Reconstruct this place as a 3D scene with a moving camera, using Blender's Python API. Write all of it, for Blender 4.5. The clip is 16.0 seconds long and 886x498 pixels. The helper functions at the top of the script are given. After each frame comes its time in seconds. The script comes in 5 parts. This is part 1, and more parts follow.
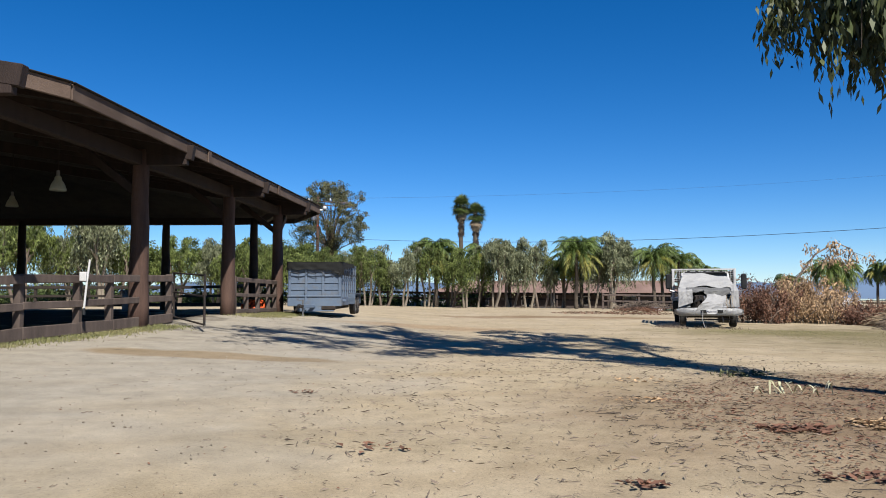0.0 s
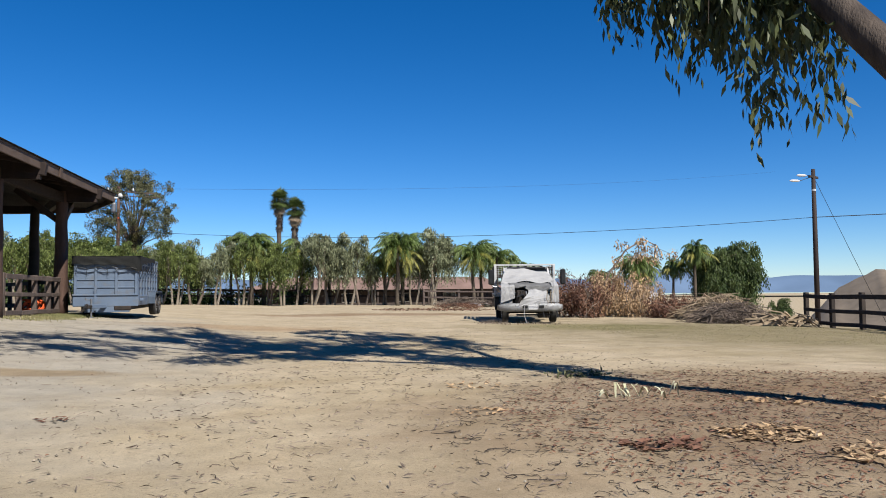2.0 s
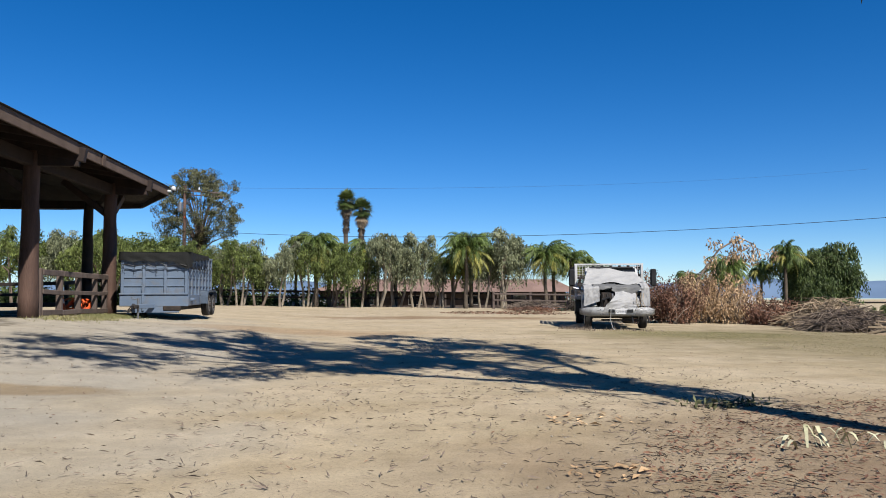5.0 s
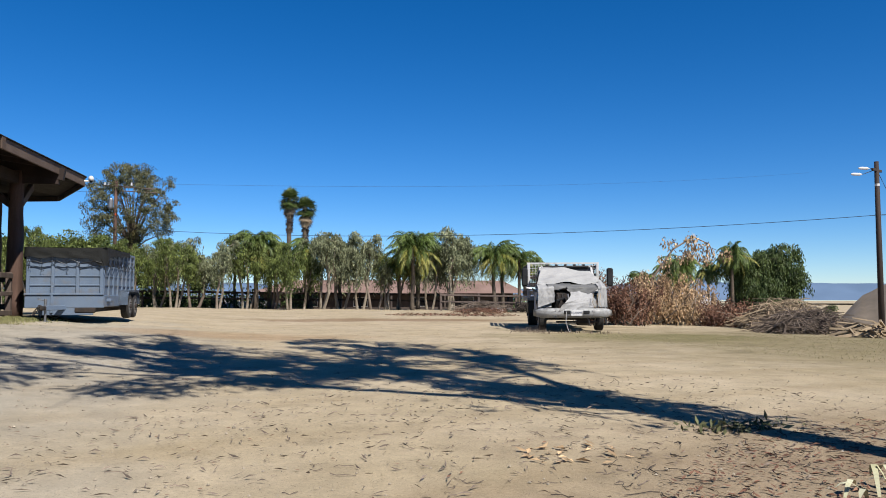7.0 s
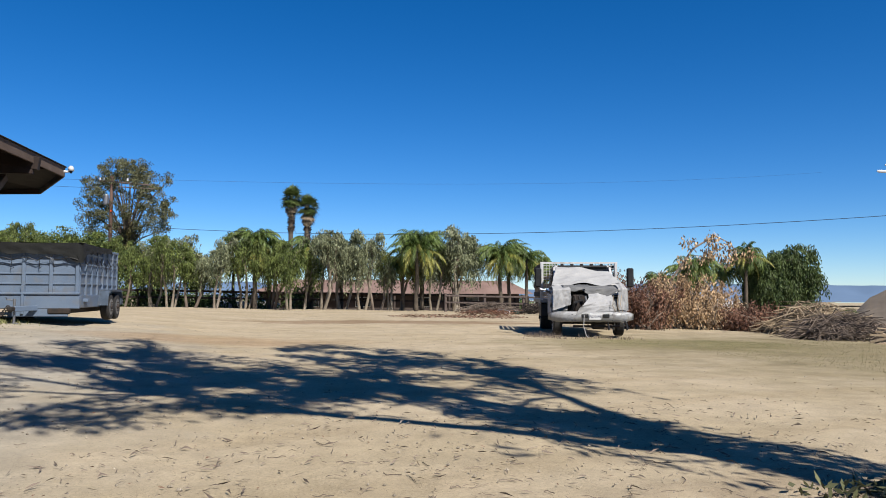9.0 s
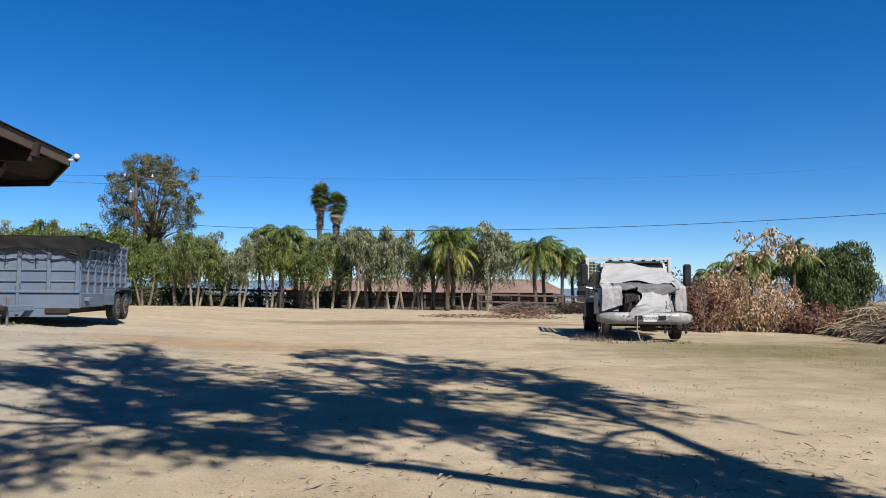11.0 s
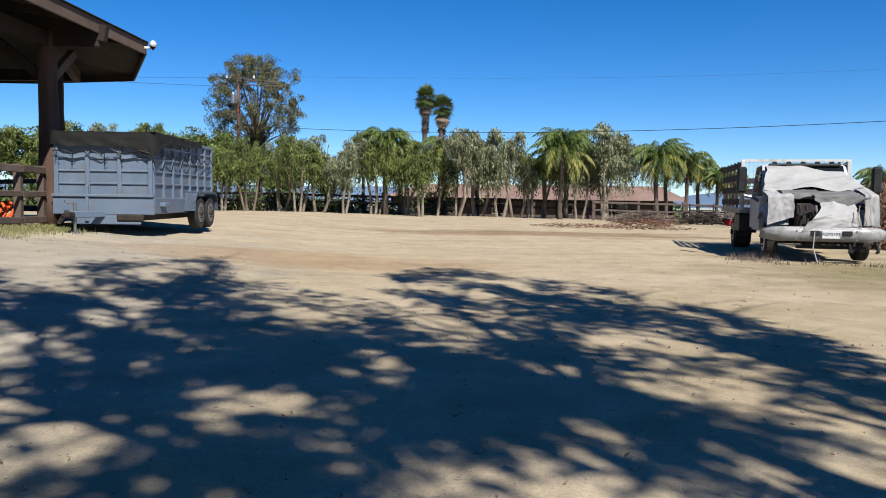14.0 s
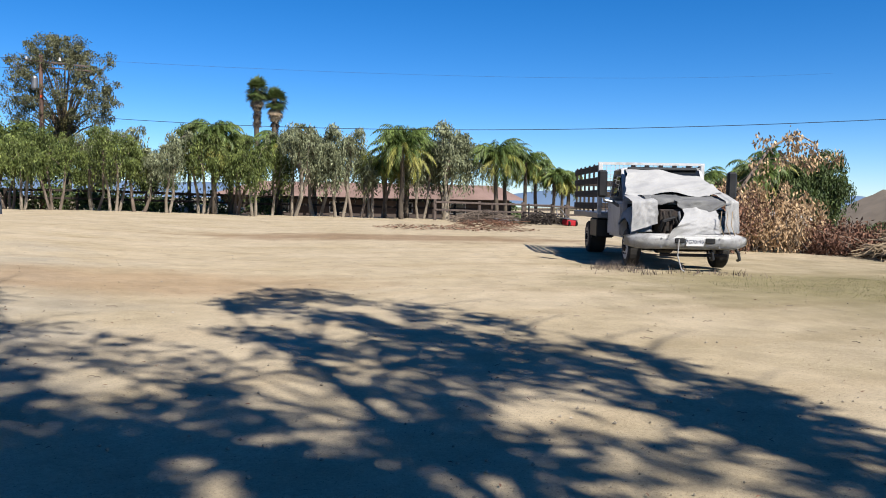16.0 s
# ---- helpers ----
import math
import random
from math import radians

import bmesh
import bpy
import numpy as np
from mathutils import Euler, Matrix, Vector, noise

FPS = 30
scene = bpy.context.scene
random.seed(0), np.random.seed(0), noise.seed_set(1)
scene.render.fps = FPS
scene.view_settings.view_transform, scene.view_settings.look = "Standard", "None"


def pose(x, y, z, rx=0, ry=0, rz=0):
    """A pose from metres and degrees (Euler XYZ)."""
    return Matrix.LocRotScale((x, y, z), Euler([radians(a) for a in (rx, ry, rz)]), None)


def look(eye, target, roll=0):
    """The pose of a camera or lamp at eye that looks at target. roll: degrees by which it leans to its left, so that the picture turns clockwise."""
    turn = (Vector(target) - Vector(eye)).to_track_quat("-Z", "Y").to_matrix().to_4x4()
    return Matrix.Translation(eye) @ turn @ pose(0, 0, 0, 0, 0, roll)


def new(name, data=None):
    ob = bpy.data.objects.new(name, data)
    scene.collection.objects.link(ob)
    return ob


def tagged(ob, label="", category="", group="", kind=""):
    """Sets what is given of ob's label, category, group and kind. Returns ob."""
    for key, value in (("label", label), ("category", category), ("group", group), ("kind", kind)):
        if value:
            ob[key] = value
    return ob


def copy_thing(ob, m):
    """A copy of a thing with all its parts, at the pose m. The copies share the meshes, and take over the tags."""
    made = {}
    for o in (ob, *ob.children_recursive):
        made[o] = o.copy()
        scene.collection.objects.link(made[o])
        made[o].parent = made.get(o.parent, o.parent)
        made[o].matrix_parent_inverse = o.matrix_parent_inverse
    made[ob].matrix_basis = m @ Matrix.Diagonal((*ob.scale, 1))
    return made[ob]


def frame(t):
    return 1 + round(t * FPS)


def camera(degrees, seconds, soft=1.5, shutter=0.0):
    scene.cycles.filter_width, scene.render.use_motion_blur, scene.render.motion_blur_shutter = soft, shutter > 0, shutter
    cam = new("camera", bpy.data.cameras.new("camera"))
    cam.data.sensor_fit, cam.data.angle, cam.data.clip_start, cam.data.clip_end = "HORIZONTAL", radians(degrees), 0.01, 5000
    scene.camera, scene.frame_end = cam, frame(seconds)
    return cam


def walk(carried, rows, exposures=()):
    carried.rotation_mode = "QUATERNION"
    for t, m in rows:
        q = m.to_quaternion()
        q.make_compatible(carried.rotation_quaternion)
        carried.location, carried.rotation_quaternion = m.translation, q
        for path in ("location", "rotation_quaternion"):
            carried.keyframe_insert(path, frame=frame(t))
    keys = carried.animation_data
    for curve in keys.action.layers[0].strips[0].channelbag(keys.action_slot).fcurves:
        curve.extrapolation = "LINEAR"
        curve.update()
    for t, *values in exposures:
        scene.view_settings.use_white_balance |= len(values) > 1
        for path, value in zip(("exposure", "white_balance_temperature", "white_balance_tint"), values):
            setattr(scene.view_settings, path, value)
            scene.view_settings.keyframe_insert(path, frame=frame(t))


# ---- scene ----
cam = camera(59.6, 16.0, soft=0.95)
PATH = [
    (0, (0.042, -0.409, 1.437), (0.023, 1.588, 1.549), -0.1),
    (0.5, (0.101, 0.052, 1.438), (0.202, 2.046, 1.545), -0.2),
    (1, (0.105, 0.45, 1.418), (0.384, 2.428, 1.523), -0.4),
    (1.5, (0.171, 0.825, 1.415), (0.56, 2.784, 1.518), -0.5),
    (2, (0.195, 1.237, 1.417), (0.634, 3.185, 1.519), -0.5),
    (2.5, (0.277, 1.595, 1.423), (0.686, 3.55, 1.525), -0.4),
    (3, (0.336, 1.983, 1.416), (0.625, 3.959, 1.52), -0.2),
    (3.5, (0.377, 2.372, 1.406), (0.659, 4.349, 1.512), -0.1),
    (5.8, (0.636, 4.825, 1.314), (0.901, 6.804, 1.429), -0.1),
    (6, (0.674, 4.977, 1.309), (0.978, 6.95, 1.426), -0.2),
    (6.5, (0.723, 5.404, 1.307), (1.095, 7.366, 1.424), -0.3),
    (7, (0.806, 5.83, 1.289), (1.211, 7.785, 1.405), -0.1),
    (7.5, (0.886, 6.36, 1.288), (1.296, 8.314, 1.404), 0.1),
    (8, (0.955, 6.823, 1.295), (1.358, 8.779, 1.41), 0.2),
    (8.5, (1.033, 7.318, 1.305), (1.434, 9.274, 1.421), 0.3),
    (9, (1.086, 7.731, 1.328), (1.482, 9.688, 1.444), 0.2),
    (11.5, (1.386, 10.479, 1.322), (1.684, 12.453, 1.436), 0.3),
    (12, (1.407, 11.014, 1.325), (1.689, 12.99, 1.441), 0.3),
    (12.5, (1.427, 11.551, 1.32), (1.687, 13.533, 1.383), 0.5),
    (13, (1.376, 12.045, 1.323), (1.525, 14.037, 1.227), 0.6),
    (13.5, (1.396, 12.569, 1.358), (1.49, 14.563, 1.239), 0.6),
    (14, (1.4, 13.082, 1.328), (1.454, 15.077, 1.198), 0.7),
    (14.5, (1.435, 13.582, 1.363), (1.474, 15.577, 1.227), 0.7),
    (15, (1.422, 14.05, 1.399), (1.521, 16.043, 1.264), 0.8),
    (15.5, (1.382, 14.528, 1.438), (1.785, 16.483, 1.305), 1.0),
    (16, (1.315, 15.08, 1.476), (1.789, 17.018, 1.344), 1.0),
]
walk(cam, [(t, look(eye, target, roll)) for t, eye, target, roll in PATH],
     exposures=[(0, 0.84), (9, 0.84), (12, 0.84), (13, 0.9), (14.5, 0.98), (16, 1.08)])

# ---- world and sun ----
SUN_EL, SUN_AZ = radians(47), math.atan2(0.40, -0.92)     # the sun stands behind the camera, to its right
world = bpy.data.worlds.new("world")
scene.world = world
world.use_nodes = True
wn = world.node_tree
sky = wn.nodes.new("ShaderNodeTexSky")
sky.sky_type, sky.sun_disc = "NISHITA", False
sky.sun_elevation, sky.sun_rotation = SUN_EL, math.atan2(0.40, -0.92)
sky.air_density, sky.dust_density, sky.ozone_density, sky.altitude = 0.75, 0.12, 6.0, 600
deep = wn.nodes.new("ShaderNodeHueSaturation")
deep.inputs["Saturation"].default_value, deep.inputs["Hue"].default_value = 1.29, 0.504
wn.links.new(sky.outputs[0], deep.inputs["Color"])
wn.links.new(deep.outputs[0], wn.nodes["Background"].inputs[0])
wn.nodes["Background"].inputs[1].default_value = 0.070
sun = new("sun", bpy.data.lights.new("sun", "SUN"))
sun.data.energy, sun.data.angle, sun.data.color = 5.0, radians(0.53), (1.0, 0.95, 0.87)
sun_from = Vector((0.40, -0.92, 0)) * math.cos(SUN_EL) + Vector((0, 0, math.sin(SUN_EL)))
sun.matrix_world = look(sun_from * 60, (0, 0, 0))


# ---- materials ----
def material(name, a, b=None, scale=4.0, rough=0.8, bump=0.3, metal=0.0, fine=60.0, stretch=(1, 1, 1), vary=0.0, dirt=None, spec=0.3, through_light=0.0):
    """Two colours mixed by a coarse noise, a fine grain on top, bump of the grain."""
    m = bpy.data.materials.new(name)
    m.use_nodes = True
    nt = m.node_tree
    bsdf = nt.nodes["Principled BSDF"]
    N, L = nt.nodes.new, nt.links.new
    co = N("ShaderNodeTexCoord")
    mp = N("ShaderNodeMapping")
    mp.inputs["Scale"].default_value = stretch
    L(co.outputs["Object"], mp.inputs[0])
    n1, n2 = N("ShaderNodeTexNoise"), N("ShaderNodeTexNoise")
    n1.inputs["Scale"].default_value, n1.inputs["Detail"].default_value = scale, 5
    n2.inputs["Scale"].default_value, n2.inputs["Detail"].default_value = fine, 4
    for n in (n1, n2):
        L(mp.outputs[0], n.inputs["Vector"])
    ramp = N("ShaderNodeValToRGB")
    ramp.color_ramp.elements[0].position, ramp.color_ramp.elements[1].position = 0.35, 0.65
    ramp.color_ramp.elements[0].color, ramp.color_ramp.elements[1].color = (*a, 1), (*(b or a), 1)
    L(n1.outputs[0], ramp.inputs[0])
    hsv = N("ShaderNodeHueSaturation")
    L(ramp.outputs[0], hsv.inputs["Color"])
    mr = N("ShaderNodeMapRange")
    mr.inputs["To Min"].default_value, mr.inputs["To Max"].default_value = 0.72, 1.28
    L(n2.outputs[0], mr.inputs[0])
    value = mr.outputs[0]
    if vary:
        geo, ob = N("ShaderNodeNewGeometry"), N("ShaderNodeObjectInfo")
        add = N("ShaderNodeMath"); add.operation = "ADD"
        L(geo.outputs["Random Per Island"], add.inputs[0]); L(ob.outputs["Random"], add.inputs[1])
        fr = N("ShaderNodeMath"); fr.operation = "FRACT"; L(add.outputs[0], fr.inputs[0])
        mv = N("ShaderNodeMapRange")
        mv.inputs["To Min"].default_value, mv.inputs["To Max"].default_value = 1 - vary, 1 + vary
        L(fr.outputs[0], mv.inputs[0])
        mul = N("ShaderNodeMath"); mul.operation = "MULTIPLY"
        L(value, mul.inputs[0]); L(mv.outputs[0], mul.inputs[1])
        value = mul.outputs[0]
    L(value, hsv.inputs["Value"])
    colour = hsv.outputs[0]
    if dirt:
        n3 = N("ShaderNodeTexNoise"); n3.inputs["Scale"].default_value, n3.inputs["Detail"].default_value = scale * 2.3, 6
        L(co.outputs["Object"], n3.inputs["Vector"])
        r3 = N("ShaderNodeValToRGB"); r3.color_ramp.elements[0].position, r3.color_ramp.elements[1].position = 0.52, 0.66
        L(n3.outputs[0], r3.inputs[0])
        mix = N("ShaderNodeMixRGB"); mix.inputs[2].default_value = (*dirt, 1)
        L(r3.outputs[0], mix.inputs[0]); L(colour, mix.inputs[1])
        colour = mix.outputs[0]
    L(colour, bsdf.inputs["Base Color"])
    bsdf.inputs["Roughness"].default_value, bsdf.inputs["Metallic"].default_value = rough, metal
    bsdf.inputs["Specular IOR Level"].default_value = spec
    if bump:
        bp = N("ShaderNodeBump"); bp.inputs["Strength"].default_value, bp.inputs["Distance"].default_value = bump, 0.02
        L(n2.outputs[0], bp.inputs["Height"]); L(bp.outputs[0], bsdf.inputs["Normal"])
    if through_light:
        tr, mx = N("ShaderNodeBsdfTranslucent"), N("ShaderNodeMixShader")
        L(colour, tr.inputs["Color"])
        mx.inputs[0].default_value = through_light
        L(bsdf.outputs[0], mx.inputs[1]); L(tr.outputs[0], mx.inputs[2])
        L(mx.outputs[0], nt.nodes["Material Output"].inputs[0])
    return m


def ground_material():
    m = material("sand", (0.29, 0.237, 0.156), (0.338, 0.281, 0.198), 0.35, 0.95, 0.0, fine=42, spec=0.1)
    nt = m.node_tree
    N, L = nt.nodes.new, nt.links.new
    bsdf = nt.nodes["Principled BSDF"]
    co = N("ShaderNodeTexCoord")
    base = bsdf.inputs["Base Color"].links[0].from_socket

    def patch(cx, cy, rx, ry, soft):
        """1 inside an ellipse with a ragged edge."""
        mp = N("ShaderNodeMapping"); mp.inputs["Location"].default_value = (-cx / rx, -cy / ry, 0)
        mp.inputs["Scale"].default_value = (1 / rx, 1 / ry, 0)
        L(co.outputs["Object"], mp.inputs[0])
        ln = N("ShaderNodeVectorMath"); ln.operation = "LENGTH"; L(mp.outputs[0], ln.inputs[0])
        nz = N("ShaderNodeTexNoise"); nz.inputs["Scale"].default_value, nz.inputs["Detail"].default_value = 0.8, 6
        L(co.outputs["Object"], nz.inputs["Vector"])
        ad = N("ShaderNodeMath"); ad.operation = "MULTIPLY_ADD"; ad.inputs[1].default_value = 1.1
        L(nz.outputs[0], ad.inputs[0]); L(ln.outputs["Value"], ad.inputs[2])
        mr = N("ShaderNodeMapRange")
        mr.inputs["From Min"].default_value, mr.inputs["From Max"].default_value = 1.55 - soft, 1.55 + soft
        mr.inputs["To Min"].default_value, mr.inputs["To Max"].default_value = 1, 0
        L(ad.outputs[0], mr.inputs[0])
        return mr.outputs[0]

    def over(base, fac, colour, amount):
        mu = N("ShaderNodeMath"); mu.operation = "MULTIPLY"; mu.inputs[1].default_value = amount; L(fac, mu.inputs[0])
        mix = N("ShaderNodeMixRGB"); mix.inputs[2].default_value = (*colour, 1)
        L(mu.outputs[0], mix.inputs[0]); L(base, mix.inputs[1])
        return mix.outputs[0]

    # pale gravel drive along the barn, damp brown earth, dry grass on the right, dead leaf mould near the tree
    base = over(base, patch(-5.0, 17.0, 4.2, 14.0, 0.35), (0.255, 0.238, 0.205), 0.75)
    base = over(base, patch(-0.6, 27.0, 3.0, 1.6, 0.35), (0.22, 0.145, 0.0812), 0.6)
    base = over(base, patch(6.0, 41.0, 6.5, 2.2, 0.3), (0.157, 0.0986, 0.058), 0.7)
    base = over(base, patch(-4.2, 13.2, 2.2, 0.5, 0.2), (0.191, 0.136, 0.0754), 0.7)
    base = over(base, patch(6.8, 7.5, 4.9, 4.4, 0.4), (0.139, 0.0899, 0.0551), 0.74)
    base = over(base, patch(17.0, 22.0, 8.5, 9.5, 0.45), (0.139, 0.116, 0.0609), 0.75)
    base = over(base, patch(11.0, 26.5, 3.5, 2.4, 0.4), (0.133, 0.116, 0.0522), 0.6)
    # barn floor: the roof's shade painted into the ground colour as near black
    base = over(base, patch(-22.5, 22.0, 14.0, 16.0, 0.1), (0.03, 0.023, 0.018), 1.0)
    base = over(base, patch(150.0, 110.0, 118.0, 120.0, 0.3), (0.116, 0.0957, 0.0667), 0.85)
    # mottled earth, dark crumbs and paler grit at three sizes
    mot = N("ShaderNodeTexNoise"); mot.inputs["Scale"].default_value, mot.inputs["Detail"].default_value, mot.inputs["Roughness"].default_value = 2.3, 8, 0.7
    L(co.outputs["Object"], mot.inputs["Vector"])
    mm = N("ShaderNodeMapRange"); mm.inputs["From Min"].default_value, mm.inputs["From Max"].default_value = 0.3, 0.7
    mm.inputs["To Min"].default_value, mm.inputs["To Max"].default_value = 0.80, 1.16
    L(mot.outputs[0], mm.inputs[0])
    hv = N("ShaderNodeHueSaturation"); L(mm.outputs[0], hv.inputs["Value"]); L(base, hv.inputs["Color"])
    base = hv.outputs[0]
    for size, low, edge, amount in ((13, 0.42, 0.10, 0.75), (34, 0.40, 0.17, 0.8), (90, 0.55, 0.30, 0.7)):
        vo = N("ShaderNodeTexVoronoi"); vo.inputs["Scale"].default_value = size
        L(co.outputs["Object"], vo.inputs["Vector"])
        rp = N("ShaderNodeValToRGB")
        rp.color_ramp.elements[0].position, rp.color_ramp.elements[1].position = edge * 0.5, edge
        rp.color_ramp.elements[0].color, rp.color_ramp.elements[1].color = (low, low * 0.95, low * 0.9, 1), (1, 1, 1, 1)
        L(vo.outputs["Distance"], rp.inputs[0])
        mul = N("ShaderNodeMixRGB"); mul.blend_type = "MULTIPLY"; mul.inputs[0].default_value = amount
        L(base, mul.inputs[1]); L(rp.outputs[0], mul.inputs[2])
        base = mul.outputs[0]
    # faint arcs left by turning wheels
    mw = N("ShaderNodeMapping"); mw.inputs["Location"].default_value = (-16, 26, 0)
    L(co.outputs["Object"], mw.inputs[0])
    wr = N("ShaderNodeTexWave"); wr.wave_type, wr.rings_direction = "RINGS", "Z"
    wr.inputs["Scale"].default_value, wr.inputs["Distortion"].default_value, wr.inputs["Detail"].default_value, wr.inputs["Detail Scale"].default_value = 0.16, 5.0, 4.0, 0.5
    L(mw.outputs[0], wr.inputs["Vector"])
    wc = N("ShaderNodeValToRGB")
    wc.color_ramp.elements[0].position, wc.color_ramp.elements[1].position = 0.02, 0.22
    wc.color_ramp.elements[0].color, wc.color_ramp.elements[1].color = (0.80, 0.76, 0.70, 1), (1, 1, 1, 1)
    L(wr.outputs[0], wc.inputs[0])
    m2 = N("ShaderNodeMixRGB"); m2.blend_type = "MULTIPLY"; m2.inputs[0].default_value = 0.32
    L(mul.outputs[0], m2.inputs[1]); L(wc.outputs[0], m2.inputs[2])
    L(m2.outputs[0], bsdf.inputs["Base Color"])
    # wheel ruts running along the drive, and fine grit
    wv = N("ShaderNodeTexNoise"); wv.inputs["Scale"].default_value, wv.inputs["Detail"].default_value = 1.0, 5
    mp = N("ShaderNodeMapping"); mp.inputs["Scale"].default_value = (0.8, 1.1, 1); mp.inputs["Rotation"].default_value = (0, 0, 0.35)
    L(co.outputs["Object"], mp.inputs[0]); L(mp.outputs[0], wv.inputs["Vector"])
    gr = N("ShaderNodeTexNoise"); gr.inputs["Scale"].default_value, gr.inputs["Detail"].default_value, gr.inputs["Roughness"].default_value = 55, 8, 0.7
    L(co.outputs["Object"], gr.inputs["Vector"])
    b1, b2 = N("ShaderNodeBump"), N("ShaderNodeBump")
    b1.inputs["Strength"].default_value, b1.inputs["Distance"].default_value = 0.35, 0.06
    b2.inputs["Strength"].default_value, b2.inputs["Distance"].default_value = 0.8, 0.014
    L(wv.outputs[0], b1.inputs["Height"]); L(gr.outputs[0], b2.inputs["Height"])
    L(b1.outputs[0], b2.inputs["Normal"]); L(b2.outputs[0], bsdf.inputs["Normal"])
    return m


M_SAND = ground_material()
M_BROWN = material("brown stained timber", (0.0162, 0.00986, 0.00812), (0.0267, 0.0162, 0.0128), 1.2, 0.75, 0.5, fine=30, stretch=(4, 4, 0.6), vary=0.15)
M_FASCIA = material("weathered brown board", (0.0754, 0.051, 0.0383), (0.11, 0.0783, 0.0609), 1.5, 0.8, 0.4, fine=40, vary=0.12)
M_LOG = material("stained log", (0.042, 0.024, 0.018), (0.085, 0.05, 0.038), 1.6, 0.8, 0.8, fine=26, stretch=(3, 3, 0.35))
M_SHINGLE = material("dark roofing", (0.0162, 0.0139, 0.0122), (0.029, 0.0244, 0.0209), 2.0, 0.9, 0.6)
M_RAIL = material("greyed brown rail", (0.0638, 0.0476, 0.0406), (0.0957, 0.0725, 0.0609), 1.5, 0.85, 0.5, fine=35, stretch=(4, 4, 0.6), vary=0.15)
M_DARKWOOD = material("dark old wood", (0.0203, 0.0157, 0.0128), (0.0348, 0.0261, 0.0209), 2, 0.85, 0.5, vary=0.2)
M_BLUEGREY = material("blue-grey trailer paint", (0.082, 0.112, 0.16), (0.105, 0.138, 0.19), 1.4, 0.45, 0.1, fine=50, dirt=(0.10, 0.115, 0.14), spec=0.4)
M_TARP_BLACK = material("black mesh tarpaulin", (0.003, 0.0035, 0.0035), (0.008, 0.0085, 0.008), 3, 0.8, 0.4, fine=90)
M_RUBBER = material("worn tyre rubber", (0.0128, 0.0122, 0.0116), (0.029, 0.0261, 0.0232), 3, 0.85, 0.4)
M_STEEL = material("grey steel", (0.174, 0.174, 0.18), (0.22, 0.22, 0.226), 5, 0.42, 0.1, metal=0.7)
M_DARKSTEEL = material("rusty dark steel", (0.0174, 0.0162, 0.0157), (0.0406, 0.029, 0.0232), 6, 0.7, 0.4, metal=0.3)
M_CHROME = material("dull chrome", (0.40, 0.40, 0.40), (0.47, 0.47, 0.47), 4, 0.38, 0.05, metal=0.0, dirt=(0.33, 0.32, 0.31), spec=0.6)
M_WHITE = material("white truck paint", (0.36, 0.36, 0.365), (0.41, 0.41, 0.41), 2, 0.4, 0.04, dirt=(0.29, 0.28, 0.265))
M_SHEET = material("white canvas sheet", (0.235, 0.235, 0.238), (0.275, 0.273, 0.27), 2.5, 0.9, 0.3, fine=120)
M_GREYSHEET = material("grey cloth", (0.085, 0.085, 0.088), (0.13, 0.13, 0.128), 3, 0.9, 0.4)
M_BLACK = material("black plastic", (0.0087, 0.0087, 0.00928), (0.0174, 0.0174, 0.0174), 5, 0.45, 0.1)
M_PLATE = material("white number plate", (0.435, 0.435, 0.429), (0.464, 0.464, 0.464), 5, 0.4, 0.0)
M_INK = material("dark blue lettering", (0.0116, 0.0174, 0.058), None, 5, 0.5, 0.0)
M_GLASS = material("dark windscreen glass", (0.00696, 0.00812, 0.00928), None, 5, 0.06, 0.0, spec=0.6)
M_ORANGE = material("orange plastic", (0.418, 0.058, 0.0116), (0.464, 0.0812, 0.0174), 5, 0.55, 0.1)
M_BARK = material("grey-brown bark", (0.0812, 0.0609, 0.0464), (0.157, 0.125, 0.0986), 1.5, 0.9, 0.9, fine=14, stretch=(3, 3, 0.7))
M_PALEBARK = material("pale bark", (0.14, 0.115, 0.085), (0.24, 0.205, 0.16), 1.2, 0.9, 0.5, fine=14)
M_PALMTRUNK = material("palm trunk", (0.058, 0.0464, 0.0348), (0.0986, 0.0783, 0.058), 2, 0.9, 0.8)
M_LEAF_EUC = material("grey-green eucalyptus leaf", (0.04, 0.045, 0.02), (0.15, 0.15, 0.075), 1.3, 0.55, 0, vary=0.45, through_light=0.3)
M_LEAF_TREE = material("dusty green leaf", (0.034, 0.052, 0.010), (0.185, 0.225, 0.065), 1.5, 0.6, 0, vary=0.5, through_light=0.35)
M_LEAF_DARK = material("dark green leaf", (0.03, 0.052, 0.014), (0.085, 0.115, 0.036), 1.1, 0.6, 0, vary=0.45, through_light=0.25)
M_LEAF_OLIVE = material("brownish leaf", (0.06, 0.058, 0.018), (0.13, 0.11, 0.042), 1.0, 0.65, 0, vary=0.4, through_light=0.2)
M_FANLEAF = material("stiff green fan leaf", (0.045, 0.075, 0.018), (0.12, 0.15, 0.05), 0.9, 0.5, 0, vary=0.4, through_light=0.2)
M_LEAF_PALE = material("pale grey-green hanging leaf", (0.055, 0.066, 0.03), (0.26, 0.28, 0.165), 1.5, 0.6, 0, vary=0.5, through_light=0.3)
M_FROND = material("green palm frond", (0.04, 0.068, 0.014), (0.125, 0.17, 0.045), 1.2, 0.5, 0, vary=0.45, through_light=0.3)
M_FROND_YELLOW = material("yellowed palm frond", (0.13, 0.14, 0.025), (0.25, 0.235, 0.06), 0.9, 0.6, 0, vary=0.35, through_light=0.25)
